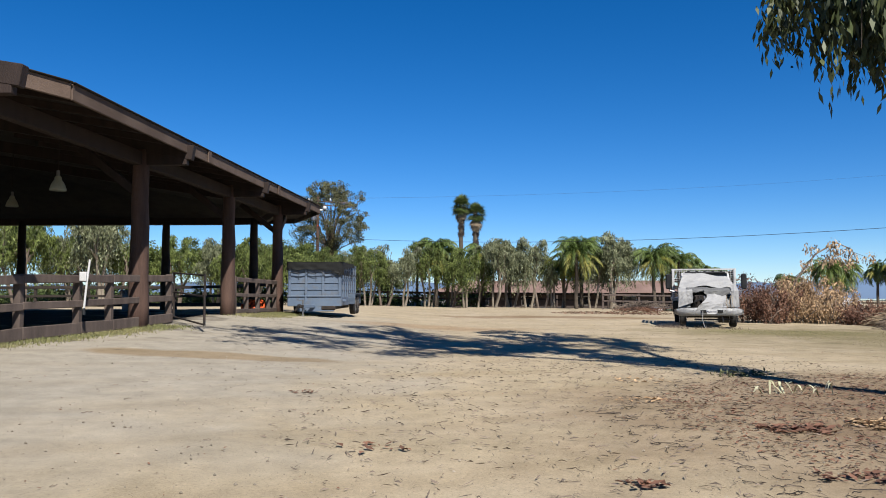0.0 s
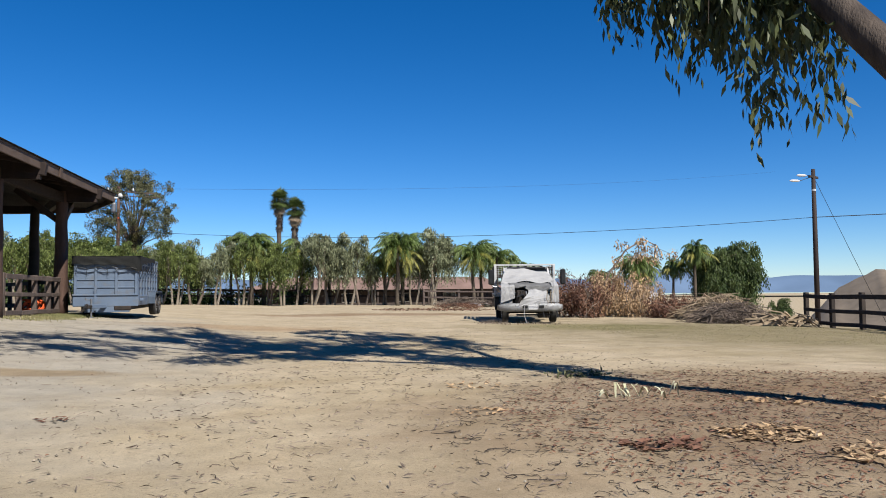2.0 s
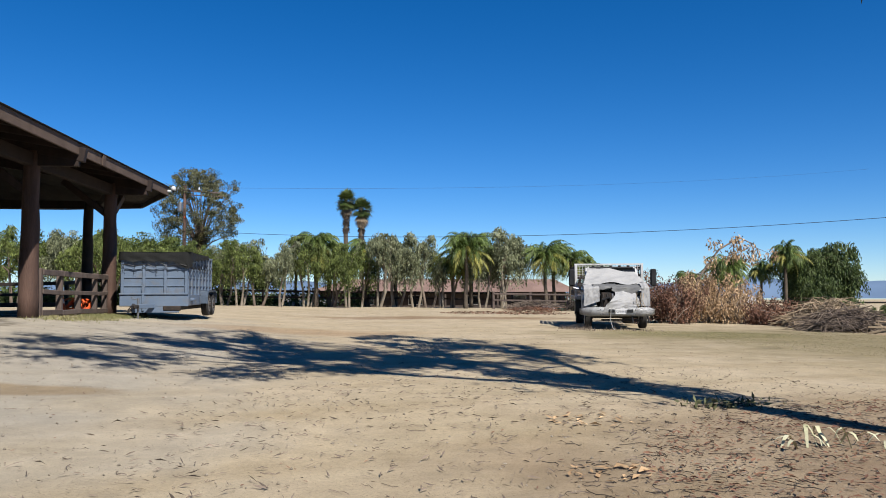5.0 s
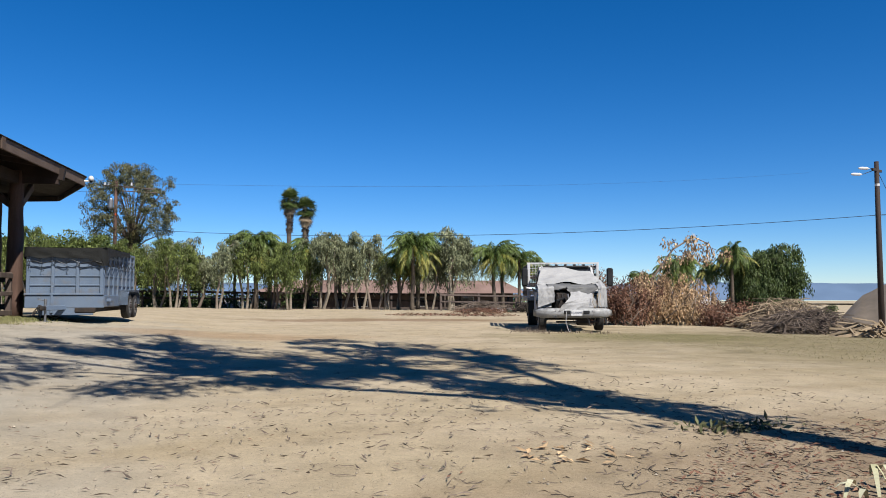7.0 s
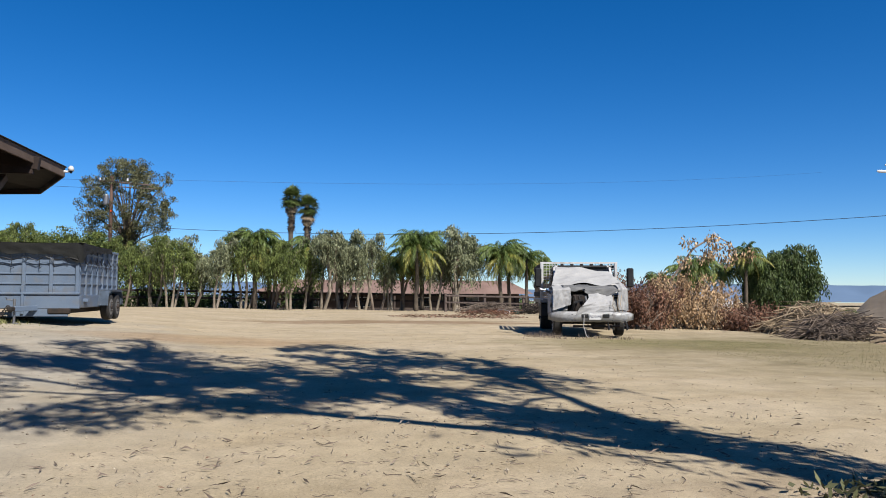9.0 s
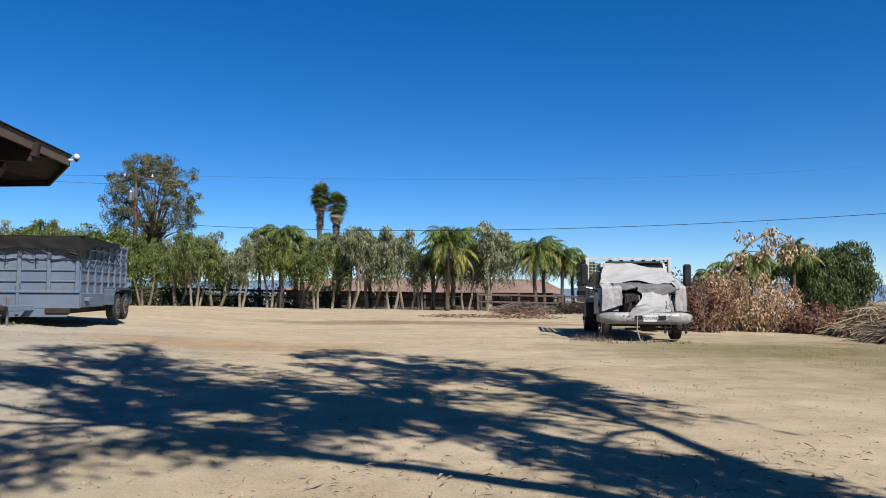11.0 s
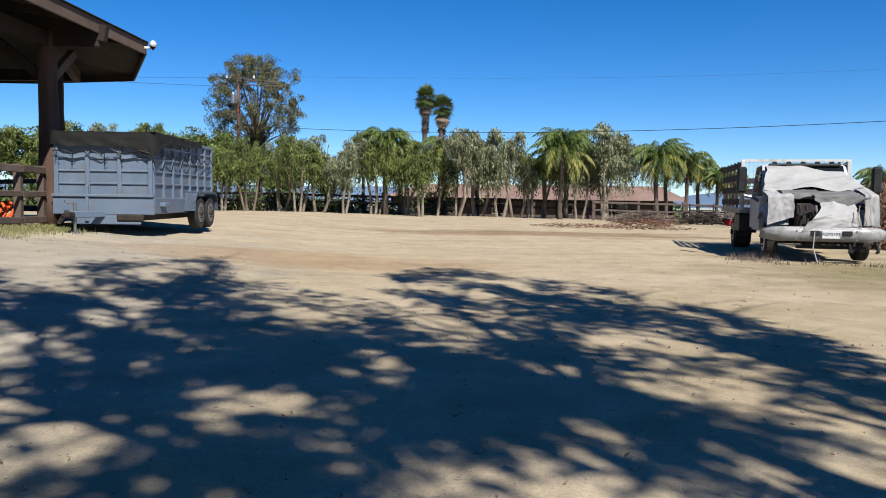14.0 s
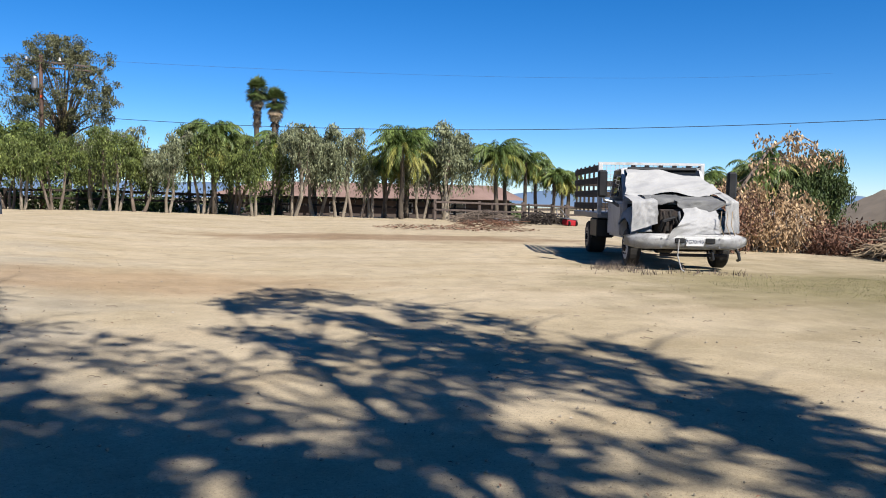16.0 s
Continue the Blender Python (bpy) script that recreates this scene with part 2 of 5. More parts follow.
M_DEADLEAF = material("dead tan leaves", (0.27, 0.175, 0.095), (0.40, 0.285, 0.17), 0.8, 0.8, 0, vary=0.45, through_light=0.15)
M_REDLEAF = material("dead red-brown leaves", (0.0928, 0.0435, 0.029), (0.157, 0.0812, 0.0493), 0.8, 0.8, 0, vary=0.4)
M_TWIG = material("dry grey twigs", (0.087, 0.0667, 0.0522), (0.157, 0.122, 0.0957), 2, 0.9, 0.2, vary=0.35)
M_TAN = material("tan dead palm wood", (0.209, 0.157, 0.0986), (0.278, 0.215, 0.145), 2, 0.85, 0.3, vary=0.3)
M_GRASS = material("dry grass", (0.128, 0.122, 0.0522), (0.186, 0.162, 0.0812), 0.5, 0.85, 0, vary=0.4)
M_GREENGRASS = material("short green grass", (0.122, 0.125, 0.0493), (0.18, 0.162, 0.0754), 0.5, 0.85, 0, vary=0.35)
M_PALEWEED = material("pale yellow weed leaves", (0.348, 0.336, 0.197), (0.406, 0.394, 0.278), 3, 0.7, 0, vary=0.2)
M_ROOFRED = material("faded red-brown roof", (0.139, 0.0899, 0.0725), (0.186, 0.122, 0.101), 0.6, 0.9, 0.3)
M_HOUSEWALL = material("dark brown house wall", (0.0348, 0.0261, 0.0232), (0.058, 0.0435, 0.0348), 1, 0.85, 0.2)
M_PALEWALL = material("pale stucco", (0.36, 0.336, 0.302), (0.406, 0.383, 0.348), 1, 0.85, 0.2)
M_HILL = material("dry scrub hill", (0.0986, 0.0783, 0.058), (0.151, 0.122, 0.0928), 0.03, 0.95, 0.0, fine=0.25)
M_MOUNTAIN = material("blue distant mountain", (0.087, 0.133, 0.209), (0.0986, 0.145, 0.22), 0.001, 1.0, 0.0, fine=0.004, spec=0.0)
M_GREENBIN = material("green plastic bin", (0.0116, 0.058, 0.0435), (0.0174, 0.0754, 0.0551), 3, 0.5, 0.1)
M_CAMERAWHITE = material("white plastic", (0.435, 0.435, 0.435), None, 3, 0.4, 0.0)
M_REDPAINT = material("red paint", (0.261, 0.0116, 0.0174), (0.302, 0.0174, 0.0232), 3, 0.45, 0.0)
M_BIGBARK = material("dark furrowed bark", (0.0319, 0.0244, 0.0197), (0.0696, 0.0534, 0.0423), 1.5, 0.9, 0.9, fine=14, stretch=(3, 3, 0.7))
M_BIGLEAF = material("dark eucalyptus leaf", (0.0319, 0.0464, 0.0174), (0.0696, 0.0812, 0.0319), 0.6, 0.5, 0, vary=0.45, through_light=0.2)
M_STONE = material("pale stones and clods", (0.174, 0.145, 0.11), (0.249, 0.215, 0.168), 3, 0.9, 0.4, vary=0.3)
M_WIRE = material("black cable", (0.0116, 0.0116, 0.0128), None, 3, 0.6, 0)
M_LAMP = material("pale green enamel shade", (0.244, 0.255, 0.197), (0.29, 0.29, 0.232), 3, 0.45, 0.05)


# ---- shapes ----
def part(name, bm, mat, parent=None, label="", smooth=False):
    me = bpy.data.meshes.new(name)
    bmesh.ops.recalc_face_normals(bm, faces=bm.faces) if len(bm.faces) < 4000 else None
    bm.to_mesh(me)
    bm.free()
    me.materials.append(mat)
    if smooth:
        me.polygons.foreach_set("use_smooth", [True] * len(me.polygons))
    ob = new(name, me)
    ob.parent = parent
    if label:
        ob["label"] = label
    return ob


def raw(name, verts, faces, mat, parent=None, smooth=False):
    me = bpy.data.meshes.new(name)
    me.from_pydata(verts, [], faces)
    me.materials.append(mat)
    if smooth:
        me.polygons.foreach_set("use_smooth", [True] * len(me.polygons))
    ob = new(name, me)
    ob.parent = parent
    return ob


def box(w, d, h, m=None, bm=None, bevel=0.0):
    """A box w x d x h on its base, at the matrix m."""
    bm = bm or bmesh.new()
    m = m or Matrix()
    made = bmesh.ops.create_cube(bm, size=1, matrix=m @ Matrix.Translation((0, 0, h / 2)) @ Matrix.Diagonal((w, d, h, 1)))
    if bevel:
        edges = {e for v in made["verts"] for e in v.link_edges}
        bmesh.ops.bevel(bm, geom=list(edges), offset=bevel, segments=1, affect="EDGES")
    return bm


def beam(p, q, w, h, bm=None, bevel=0.012):
    """A squared timber of section w x h from p to q, centred on that line."""
    p, q = Vector(p), Vector(q)
    y = (q - p).normalized()
    up = Vector((0, 0, 1)) if abs(y.z) < 0.98 else Vector((1, 0, 0))
    x = y.cross(up).normalized()
    z = x.cross(y)
    m = Matrix((x, y, z)).transposed().to_4x4()
    m.translation = p
    return box(w, (q - p).length, h, m @ Matrix.Translation((0, (q - p).length / 2, -h / 2)), bm, bevel)


def tube(pts, radii, n=8, bm=None):
    """A round stem through pts with a radius at each."""
    bm = bm or bmesh.new()
    pts = [Vector(p) for p in pts]
    rings = []
    for i, p in enumerate(pts):
        d = (pts[min(i + 1, len(pts) - 1)] - pts[max(i - 1, 0)]).normalized()
        x = d.orthogonal().normalized() if i == 0 else (x - d * x.dot(d)).normalized()
        y = d.cross(x)
        rings.append([bm.verts.new(p + (x * math.cos(k * math.tau / n) + y * math.sin(k * math.tau / n)) * radii[i]) for k in range(n)])
    for a, b in zip(rings, rings[1:]):
        for k in range(n):
            bm.faces.new((a[k], a[(k + 1) % n], b[(k + 1) % n], b[k]))
    bm.faces.new(rings[0][::-1])
    bm.faces.new(rings[-1])
    return bm


def empty(name, m, label, category, group="", kind=""):
    ob = new(name)
    ob.matrix_basis = m
    ob.empty_display_size = 0.2
    return tagged(ob, label, category, group, kind)


def lerp_table(t, rows):
    for (a, va), (b, vb) in zip(rows, rows[1:]):
        if t <= b:
            k = max(0.0, (t - a) / (b - a))
            return va + (vb - va) * k
    return rows[-1][1]


def ground_z(x, y):
    """Height of the ground: nearly flat, banked up towards the barn, falling off past the yard."""
    bank = lerp_table(-x, [(-1, 0.0), (1, 0.1), (7, 0.56), (11, 0.60), (60, 0.6)]) * lerp_table(y, [(2, 0.25), (10, 0.5), (17, 0.82), (24, 1.05), (34, 0.9), (50, 0.5), (70, 0.3)])
    z = 0.12 + bank - lerp_table(x, [(5, 0), (14, 0.12), (24, 0.35), (40, 3.0), (90, 9.0), (400, 22.0)]) * lerp_table(y, [(-40, 0.2), (10, 0.7), (20, 1.0)])
    z -= lerp_table(y, [(69, 0.0), (85, 1.2), (200, 8.0), (600, 16.0)])
    return z + 0.035 * noise.noise((x * 0.35, y * 0.35, 3.1)) + (0.02 * noise.noise((x * 1.4, y * 1.4, 7.7)) if abs(x) < 40 else 0)


def at(x, y, rz=0, dz=0.0):
    return pose(x, y, ground_z(x, y) + dz, 0, 0, rz)


# ---- ground ----
def axis(near, step, far):
    out, v, s = [], 0.0, step
    while v < far:
        out.append(v)
        v += s
        s = step if v < near else s * 1.25
    return out


xs = sorted({-v for v in axis(26, 0.35, 4200)} | set(axis(30, 0.35, 4200)))
ys = sorted({10 - v for v in axis(16, 0.45, 4200)} | {10 + v for v in axis(60, 0.35, 4200)})
verts = [(x, y, ground_z(x, y)) for y in ys for x in xs]
nx = len(xs)
faces = [(j * nx + i, j * nx + i + 1, (j + 1) * nx + i + 1, (j + 1) * nx + i) for j in range(len(ys) - 1) for i in range(nx - 1)]
tagged(raw("ground", verts, faces, M_SAND, smooth=True), "pale sandy dirt yard with wheel ruts, brown damp patches and painted shade under the barn", "ground", kind="structure")

# ---- far distance ----
def ridge(name, cx, cy, length, height, base, mat, seed, heading, label):
    bm = bmesh.new()
    n, rows = 70, []
    for i in range(n):
        u = i / (n - 1)
        h = height * (math.sin(u * math.pi) ** 0.6) * (0.72 + 0.5 * noise.fractal((u * 5, seed, 0), 1.0, 2.0, 5))
        x = (u - 0.5) * length
        rows.append([bm.verts.new((x, -height * 2.2, base)), bm.verts.new((x, -height * 0.9, base + h * 0.55 + 0.10 * height * noise.noise((u * 30, seed, 1)))),
                     bm.verts.new((x, 0, base + h)), bm.verts.new((x, height * 2, base))])
    for a, b in zip(rows, rows[1:]):
        for k in range(3):
            bm.faces.new((a[k], b[k], b[k + 1], a[k + 1]))
    ob = part(name, bm, mat, smooth=True)
    ob.matrix_basis = pose(cx, cy, 0, 0, 0, heading)
    return tagged(ob, label, "hill", kind="structure")


ridge("backdrop", 1500, 2700, 2600, 95, -22, M_MOUNTAIN, 1.3, -28, "hazy blue mountain range on the horizon")
ridge("backdrop", -700, 3300, 6000, 75, -22, M_MOUNTAIN, 8.6, 3, "low hazy blue hills along the horizon")
ridge("backdrop", 319, 224, 240, 53, -22, M_HILL, 5.1, -39, "dry rocky scrub hill in the distance")

# ---- barn: open pole barn with a broad hipped roof ----
barn = empty("pole_barn", pose(0, 0, 0), "dark brown open pole barn with log posts and broad low roof", "barn")
EAVE = [(-12.0, 1.5), (-6.72, 13.1), (-5.66, 33.1), (-7.65, 37.7), (-11.0, 38.6), (-38.0, 38.6), (-42.0, 25.0), (-38.0, 1.5)]
EZ = 5.16
RIDGE = [(-24.0, 14.0, 8.2), (-24.0, 31.0, 8.2)]


def roof_piece(a, b, tops, thick):
    bm = bmesh.new()
    pts = [Vector((*a, EZ)), Vector((*b, EZ))] + [Vector(t) for t in tops]
    up = [bm.verts.new(p) for p in pts]
    lo = [bm.verts.new(p - Vector((0, 0, thick))) for p in pts]
    bm.faces.new(up)
    bm.faces.new(lo[::-1])
    for k in range(len(pts)):
        bm.faces.new((up[k], lo[k], lo[(k + 1) % len(pts)], up[(k + 1) % len(pts)]))
    return bm


TOPS = [(0,), (0, 1), (1,), (1,), (1,), (1, 0), (0,), (0,)]
for k, (a, b) in enumerate(zip(EAVE, EAVE[1:] + EAVE[:1])):
    tops = [RIDGE[i] for i in TOPS[k]]
    if k == 1:
        tops = [RIDGE[1], RIDGE[0]]
    if k == 5:
        tops = [RIDGE[0], RIDGE[1]]
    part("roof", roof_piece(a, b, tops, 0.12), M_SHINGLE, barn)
    A, B = Vector((*a, EZ)), Vector((*b, EZ))
    d = (B - A).normalized()
    out = Vector((d.y, -d.x, 0))
    n = max(1, round((B - A).length / 6.8))
    for i in range(n):
        p, q = A + (B - A) * (i / n), A + (B - A) * ((i + 1) / n)
        part("fascia", beam(p + out * 0.025 - Vector((0, 0, 0.15)) + d * 0.01, q + out * 0.025 - Vector((0, 0, 0.15)) - d * 0.01, 0.05, 0.30), M_FASCIA, barn, "weathered brown fascia board")
        if i and k:
            part("splice_block", beam(p + out * 0.07 - d * 0.12 - Vector((0, 0, 0.15)), p + out * 0.07 + d * 0.12 - Vector((0, 0, 0.15)), 0.04, 0.33), M_FASCIA, barn)
    part("drip_edge", beam(A + out * 0.05 + Vector((0, 0, 0.015)), B + out * 0.05 + Vector((0, 0, 0.015)), 0.10, 0.03), M_SHINGLE, barn)
part("brace", beam((-6.9, 30.85, 3.95), (-6.86, 31.75, 4.62), 0.16, 0.2), M_FASCIA, barn)
part("ridge_beam", beam((-24, 13.5, 7.85), (-24, 31.5, 7.85), 0.25, 0.4), M_DARKWOOD, barn)

POSTS = [(-8.0, 11.6), (-7.56, 18.4), (-7.22, 24.8), (-6.92, 30.65)]


def log_post(x, y, r, top):
    z0 = ground_z(x, y) - 0.1
    pts = [(x + 0.012 * math.sin(k * 2.1), y, z0 + (top - z0) * k / 7) for k in range(8)]
    return tube(pts, [r * (1.16 - 0.045 * k + 0.03 * math.sin(k * 3.3)) for k in range(8)], 14)


for x, y in POSTS:
    part("post", log_post(x, y, 0.215, 4.95), M_LOG, barn, smooth=True)
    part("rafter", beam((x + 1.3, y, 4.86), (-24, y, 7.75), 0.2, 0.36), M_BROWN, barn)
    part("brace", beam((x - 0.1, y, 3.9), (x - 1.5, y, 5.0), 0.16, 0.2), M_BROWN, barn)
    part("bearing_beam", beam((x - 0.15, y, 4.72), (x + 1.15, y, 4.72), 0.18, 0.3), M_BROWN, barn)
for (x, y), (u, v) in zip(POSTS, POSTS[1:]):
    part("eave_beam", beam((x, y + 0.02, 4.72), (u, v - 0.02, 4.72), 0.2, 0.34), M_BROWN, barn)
for i in range(15):
    y = 13.6 + i * 1.32
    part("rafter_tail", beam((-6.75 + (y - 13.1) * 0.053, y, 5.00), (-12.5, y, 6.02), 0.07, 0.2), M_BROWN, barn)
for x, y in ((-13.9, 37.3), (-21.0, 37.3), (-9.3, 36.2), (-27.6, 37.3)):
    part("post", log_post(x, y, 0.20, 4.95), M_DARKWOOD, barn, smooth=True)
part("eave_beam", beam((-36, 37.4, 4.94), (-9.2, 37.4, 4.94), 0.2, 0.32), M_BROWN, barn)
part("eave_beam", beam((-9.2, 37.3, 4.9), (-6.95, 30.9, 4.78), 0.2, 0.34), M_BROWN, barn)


def pendant(x, y, z):
    e = empty("barn_lamp", pose(x, y, z), "pale enamel dome lamp hanging under the barn roof", "lamp", "barn lamps")
    prof = [(0.05, 0.36), (0.08, 0.33), (0.085, 0.26), (0.12, 0.22), (0.16, 0.14), (0.19, 0.04), (0.195, 0.0)]
    part("shade", tube([(0, 0, h) for _, h in prof], [r for r, _ in prof], 20), M_LAMP, e, smooth=True)
    part("socket", tube([(0, 0, 0.36), (0, 0, 0.50)], [0.045, 0.04], 12), M_STEEL, e)
    part("rod", tube([(0, 0, 0.50), (0, 0, 1.75)], [0.012, 0.012], 6), M_DARKSTEEL, e)


pendant(-9.6, 18.4, 3.95)
pendant(-14.5, 25.0, 4.3)

cctv = empty("security_camera", pose(-5.62, 33.0, 5.02), "small white dome security camera on the barn's eave corner", "camera")
part("arm", tube([(0, 0, 0.0), (0.14, 0.02, 0.0), (0.2, 0.02, 0.06)], [0.04, 0.03, 0.03], 8), M_CAMERAWHITE, cctv)
part("housing", tube([(0.2, 0.02, 0.02), (0.2, 0.02, 0.12), (0.2, 0.02, 0.18)], [0.085, 0.085, 0.04], 14), M_CAMERAWHITE, cctv, smooth=True)
part("lens_dome", tube([(0.2, 0.02, 0.02), (0.2, 0.02, -0.05)], [0.06, 0.02], 12), M_BLACK, cctv, smooth=True)


# ---- rail fences ----
def rail_fence(pts, heights, wood, label, post_w=0.15, top=1.28):
    e = empty("rail_fence", pose(0, 0, 0), label, "fence")
    feet = [Vector((x, y, ground_z(x, y))) for x, y in pts]
    for f in feet:
        part("post", box(post_w, post_w, top + 0.3, Matrix.Translation(f - Vector((0, 0, 0.3))) @ pose(0, 0, 0, 0, 0, random.uniform(-5, 5)), bevel=0.012), wood, e)
    for a, b in zip(feet, feet[1:]):
        d = (b - a).normalized()
        off = Vector((d.y, -d.x, 0)) * (post_w / 2 + 0.022)
        for h, w in heights:
            j = random.uniform(-0.015, 0.015)
            part("rail", beam(a + off + Vector((0, 0, h + j)), b + off + Vector((0, 0, h - j)), 0.04, w), wood, e)
    return e


FRONT = [(-10.6, 7.2), (-9.6, 9.8), (-8.5, 12.6), (-8.17, 14.25), (-7.87, 15.95), (-7.70, 17.1), (-7.36, 19.9)]
rail_fence(FRONT, [(1.18, 0.17), (0.66, 0.15), (0.14, 0.24)], M_RAIL, "greyed brown timber rail fence along the barn's open side")
rail_fence([(-7.22, 25.5), (-7.15, 26.8), (-7.07, 28.1), (-6.99, 29.4), (-6.95, 30.3)], [(1.18, 0.15), (0.66, 0.12), (0.12, 0.14)], M_RAIL, "greyed brown timber rail fence between the barn's posts")
rail_fence([(-36, 42.4), (-31, 42.4), (-27, 42.4), (-23, 42.4), (-19, 42.4), (-15.2, 42.4), (-11.4, 40.3), (-8.3, 35.0), (-6.99, 31.2)], [(1.2, 0.16), (0.72, 0.14), (0.25, 0.2)], M_DARKWOOD, "dark timber rail fence on the barn's far side")

gate = empty("pipe_gate", at(-7.30, 20.1), "open rusty pipe gate swung out from the fence", "gate")
g0, g1 = Vector((0, 0, 0.1)), Vector((1.55, -2.3, 0.0))
for h in (1.22, 0.72, 0.06):
    part("rail", tube([g0 + Vector((0, 0, h)), g1 + Vector((0, 0, h - 0.02))], [0.022, 0.022], 8), M_DARKSTEEL, gate)
for p in (g0, g1):
    part("upright", tube([p + Vector((0, 0, 0.02)), p + Vector((0, 0, 1.24))], [0.03, 0.03], 8), M_DARKSTEEL, gate)
part("latch", box(0.10, 0.06, 0.08, Matrix.Translation(g1 + Vector((0, 0, 0.72))), bevel=0.01), M_DARKSTEEL, gate)

pipe = empty("standpipe", at(-7.75, 15.85), "white plastic standpipe leaning on a fence post", "pipe")
part("pipe", tube([(0.12, -0.1, 0.55), (0.16, -0.08, 1.1), (0.20, -0.05, 1.58)], [0.022, 0.022, 0.022], 8), M_CAMERAWHITE, pipe)
part("valve_box", box(0.14, 0.12, 0.20, pose(0.10, -0.10, 1.12), bevel=0.015), M_CAMERAWHITE, pipe)
part("nozzle", tube([(0.12, -0.1, 0.42), (0.12, -0.1, 0.56)], [0.035, 0.03], 8), M_BLACK, pipe)

cone = empty("traffic_cone", at(-7.72, 28.7), "orange traffic cone with a white band behind the rail fence", "cone")
part("base", box(0.36, 0.36, 0.04, bevel=0.012), M_ORANGE, cone)
part("body", tube([(0, 0, 0.04), (0, 0, 0.35)], [0.14, 0.085], 16), M_ORANGE, cone, smooth=True)
part("band", tube([(0, 0, 0.35), (0, 0, 0.48)], [0.0865, 0.06], 16), M_CAMERAWHITE, cone, "white reflective band", smooth=True)
part("tip", tube([(0, 0, 0.48), (0, 0, 0.68)], [0.06, 0.025], 16), M_ORANGE, cone, smooth=True)
hose = bmesh.new()
for k in range(7):
    cx, cy, r = random.uniform(-0.25, 0.25), random.uniform(-0.2, 0.2), random.uniform(0.16, 0.3)
    tilt = random.uniform(0, 1.1)
    tube([(cx + r * math.cos(a / 14 * math.tau), cy + r * math.sin(a / 14 * math.tau) * math.cos(tilt), 0.30 + r * math.sin(a / 14 * math.tau) * math.sin(tilt)) for a in range(15)], [0.035] * 15, 6, hose)
heap = part("cable_heap", hose, M_ORANGE, smooth=True)
heap.matrix_basis = at(-7.55, 29.4, dz=-0.02)
tagged(heap, "tangled heap of orange cord behind the rail fence", "cord")
drum = empty("feed_bin", at(-13.8, 33.5), "pale blue plastic bin standing inside the barn", "bin")
part("body", box(0.9, 0.7, 0.85, bevel=0.04), M_BLUEGREY, drum)
part("lid", box(0.96, 0.76, 0.07, pose(0, 0, 0.85), bevel=0.02), M_BLUEGREY, drum)


# ---- stock trailer ----
TW, TL, TH, TB = 1.98, 4.35, 2.0, 0.42          # width, length, top and floor height
trailer = empty("stock_trailer", at(-5.17, 29.25, -0.5, 0.02), "blue-grey steel dump trailer with ribbed sides and black tarp", "trailer")
part("floor", box(TW, TL, 0.12, pose(0, TL / 2, TB)), M_BLUEGREY, trailer)
for s in (-1, 1):
    part("side_panel", box(0.04, TL, TH - TB, pose(s * (TW / 2 - 0.03), TL / 2, TB), bevel=0.008), M_BLUEGREY, trailer)
    part("sill_beam", box(0.10, TL, 0.34, pose(s * TW / 2, TL / 2, TB - 0.04), bevel=0.015), M_BLUEGREY, trailer)
    part("top_rail", box(0.09, TL, 0.07, pose(s * TW / 2, TL / 2, TH - 0.05), bevel=0.012), M_BLUEGREY, trailer)
    for z in (0.98, 1.24, 1.50, 1.76):
        part("side_rib", box(0.03, TL - 0.1, 0.045, pose(s * (TW / 2 + 0.004), TL / 2, z), bevel=0.01), M_BLUEGREY, trailer)
    for k in range(8):
        part("side_stake", box(0.06, 0.09, TH - TB - 0.3, pose(s * (TW / 2 + 0.01), 0.06 + k * (TL - 0.12) / 7, TB + 0.28), bevel=0.012), M_BLUEGREY, trailer)
part("front_panel", box(TW - 0.02, 0.04, TH - TB, pose(0, 0.03, TB), bevel=0.008), M_BLUEGREY, trailer)
part("rear_gate", box(TW - 0.02, 0.05, TH - TB, pose(0, TL - 0.03, TB), bevel=0.008), M_BLUEGREY, trailer)
part("front_sill", box(TW + 0.08, 0.12, 0.36, pose(0, 0, TB - 0.06), bevel=0.015), M_BLUEGREY, trailer)
part("front_shelf", box(TW + 0.10, 0.10, 0.06, pose(0, -0.05, TB + 0.30), bevel=0.012), M_BLUEGREY, trailer)
part("underframe", box(TW - 0.5, TL - 0.4, 0.16, pose(0, TL / 2, TB - 0.18)), M_DARKSTEEL, trailer)
part("front_skirt", box(TW * 0.72, 0.06, 0.22, pose(0.05, -0.02, TB - 0.26), bevel=0.012), M_BLUEGREY, trailer)
for z in (0.98, 1.24, 1.50, 1.76):
    part("front_rib", box(TW - 0.1, 0.035, 0.045, pose(0, -0.004, z), bevel=0.01), M_BLUEGREY, trailer)
for x in (-0.96, -0.32, 0.33, 0.96):
    part("front_stake", box(0.09, 0.06, TH - TB - 0.3, pose(x, -0.012, TB + 0.28), bevel=0.012), M_BLUEGREY, trailer)
part("tongue_post", box(0.07, 0.07, 0.75, pose(-0.32, -0.06, TB - 0.2), bevel=0.01), M_BLUEGREY, trailer)
part("tool_step", box(0.26, 0.30, 0.10, pose(TW / 2 + 0.03, 0.45, TB + 0.10), bevel=0.02), M_BLUEGREY, trailer)
part("corner_gusset", box(0.55, 0.10, 0.16, pose(0.55, -0.03, TB - 0.2), bevel=0.03), M_DARKSTEEL, trailer)
tongue = bmesh.new()
beam((-0.75, 0.3, TB - 0.04), (-0.33, -0.72, TB - 0.05), 0.10, 0.13, tongue)
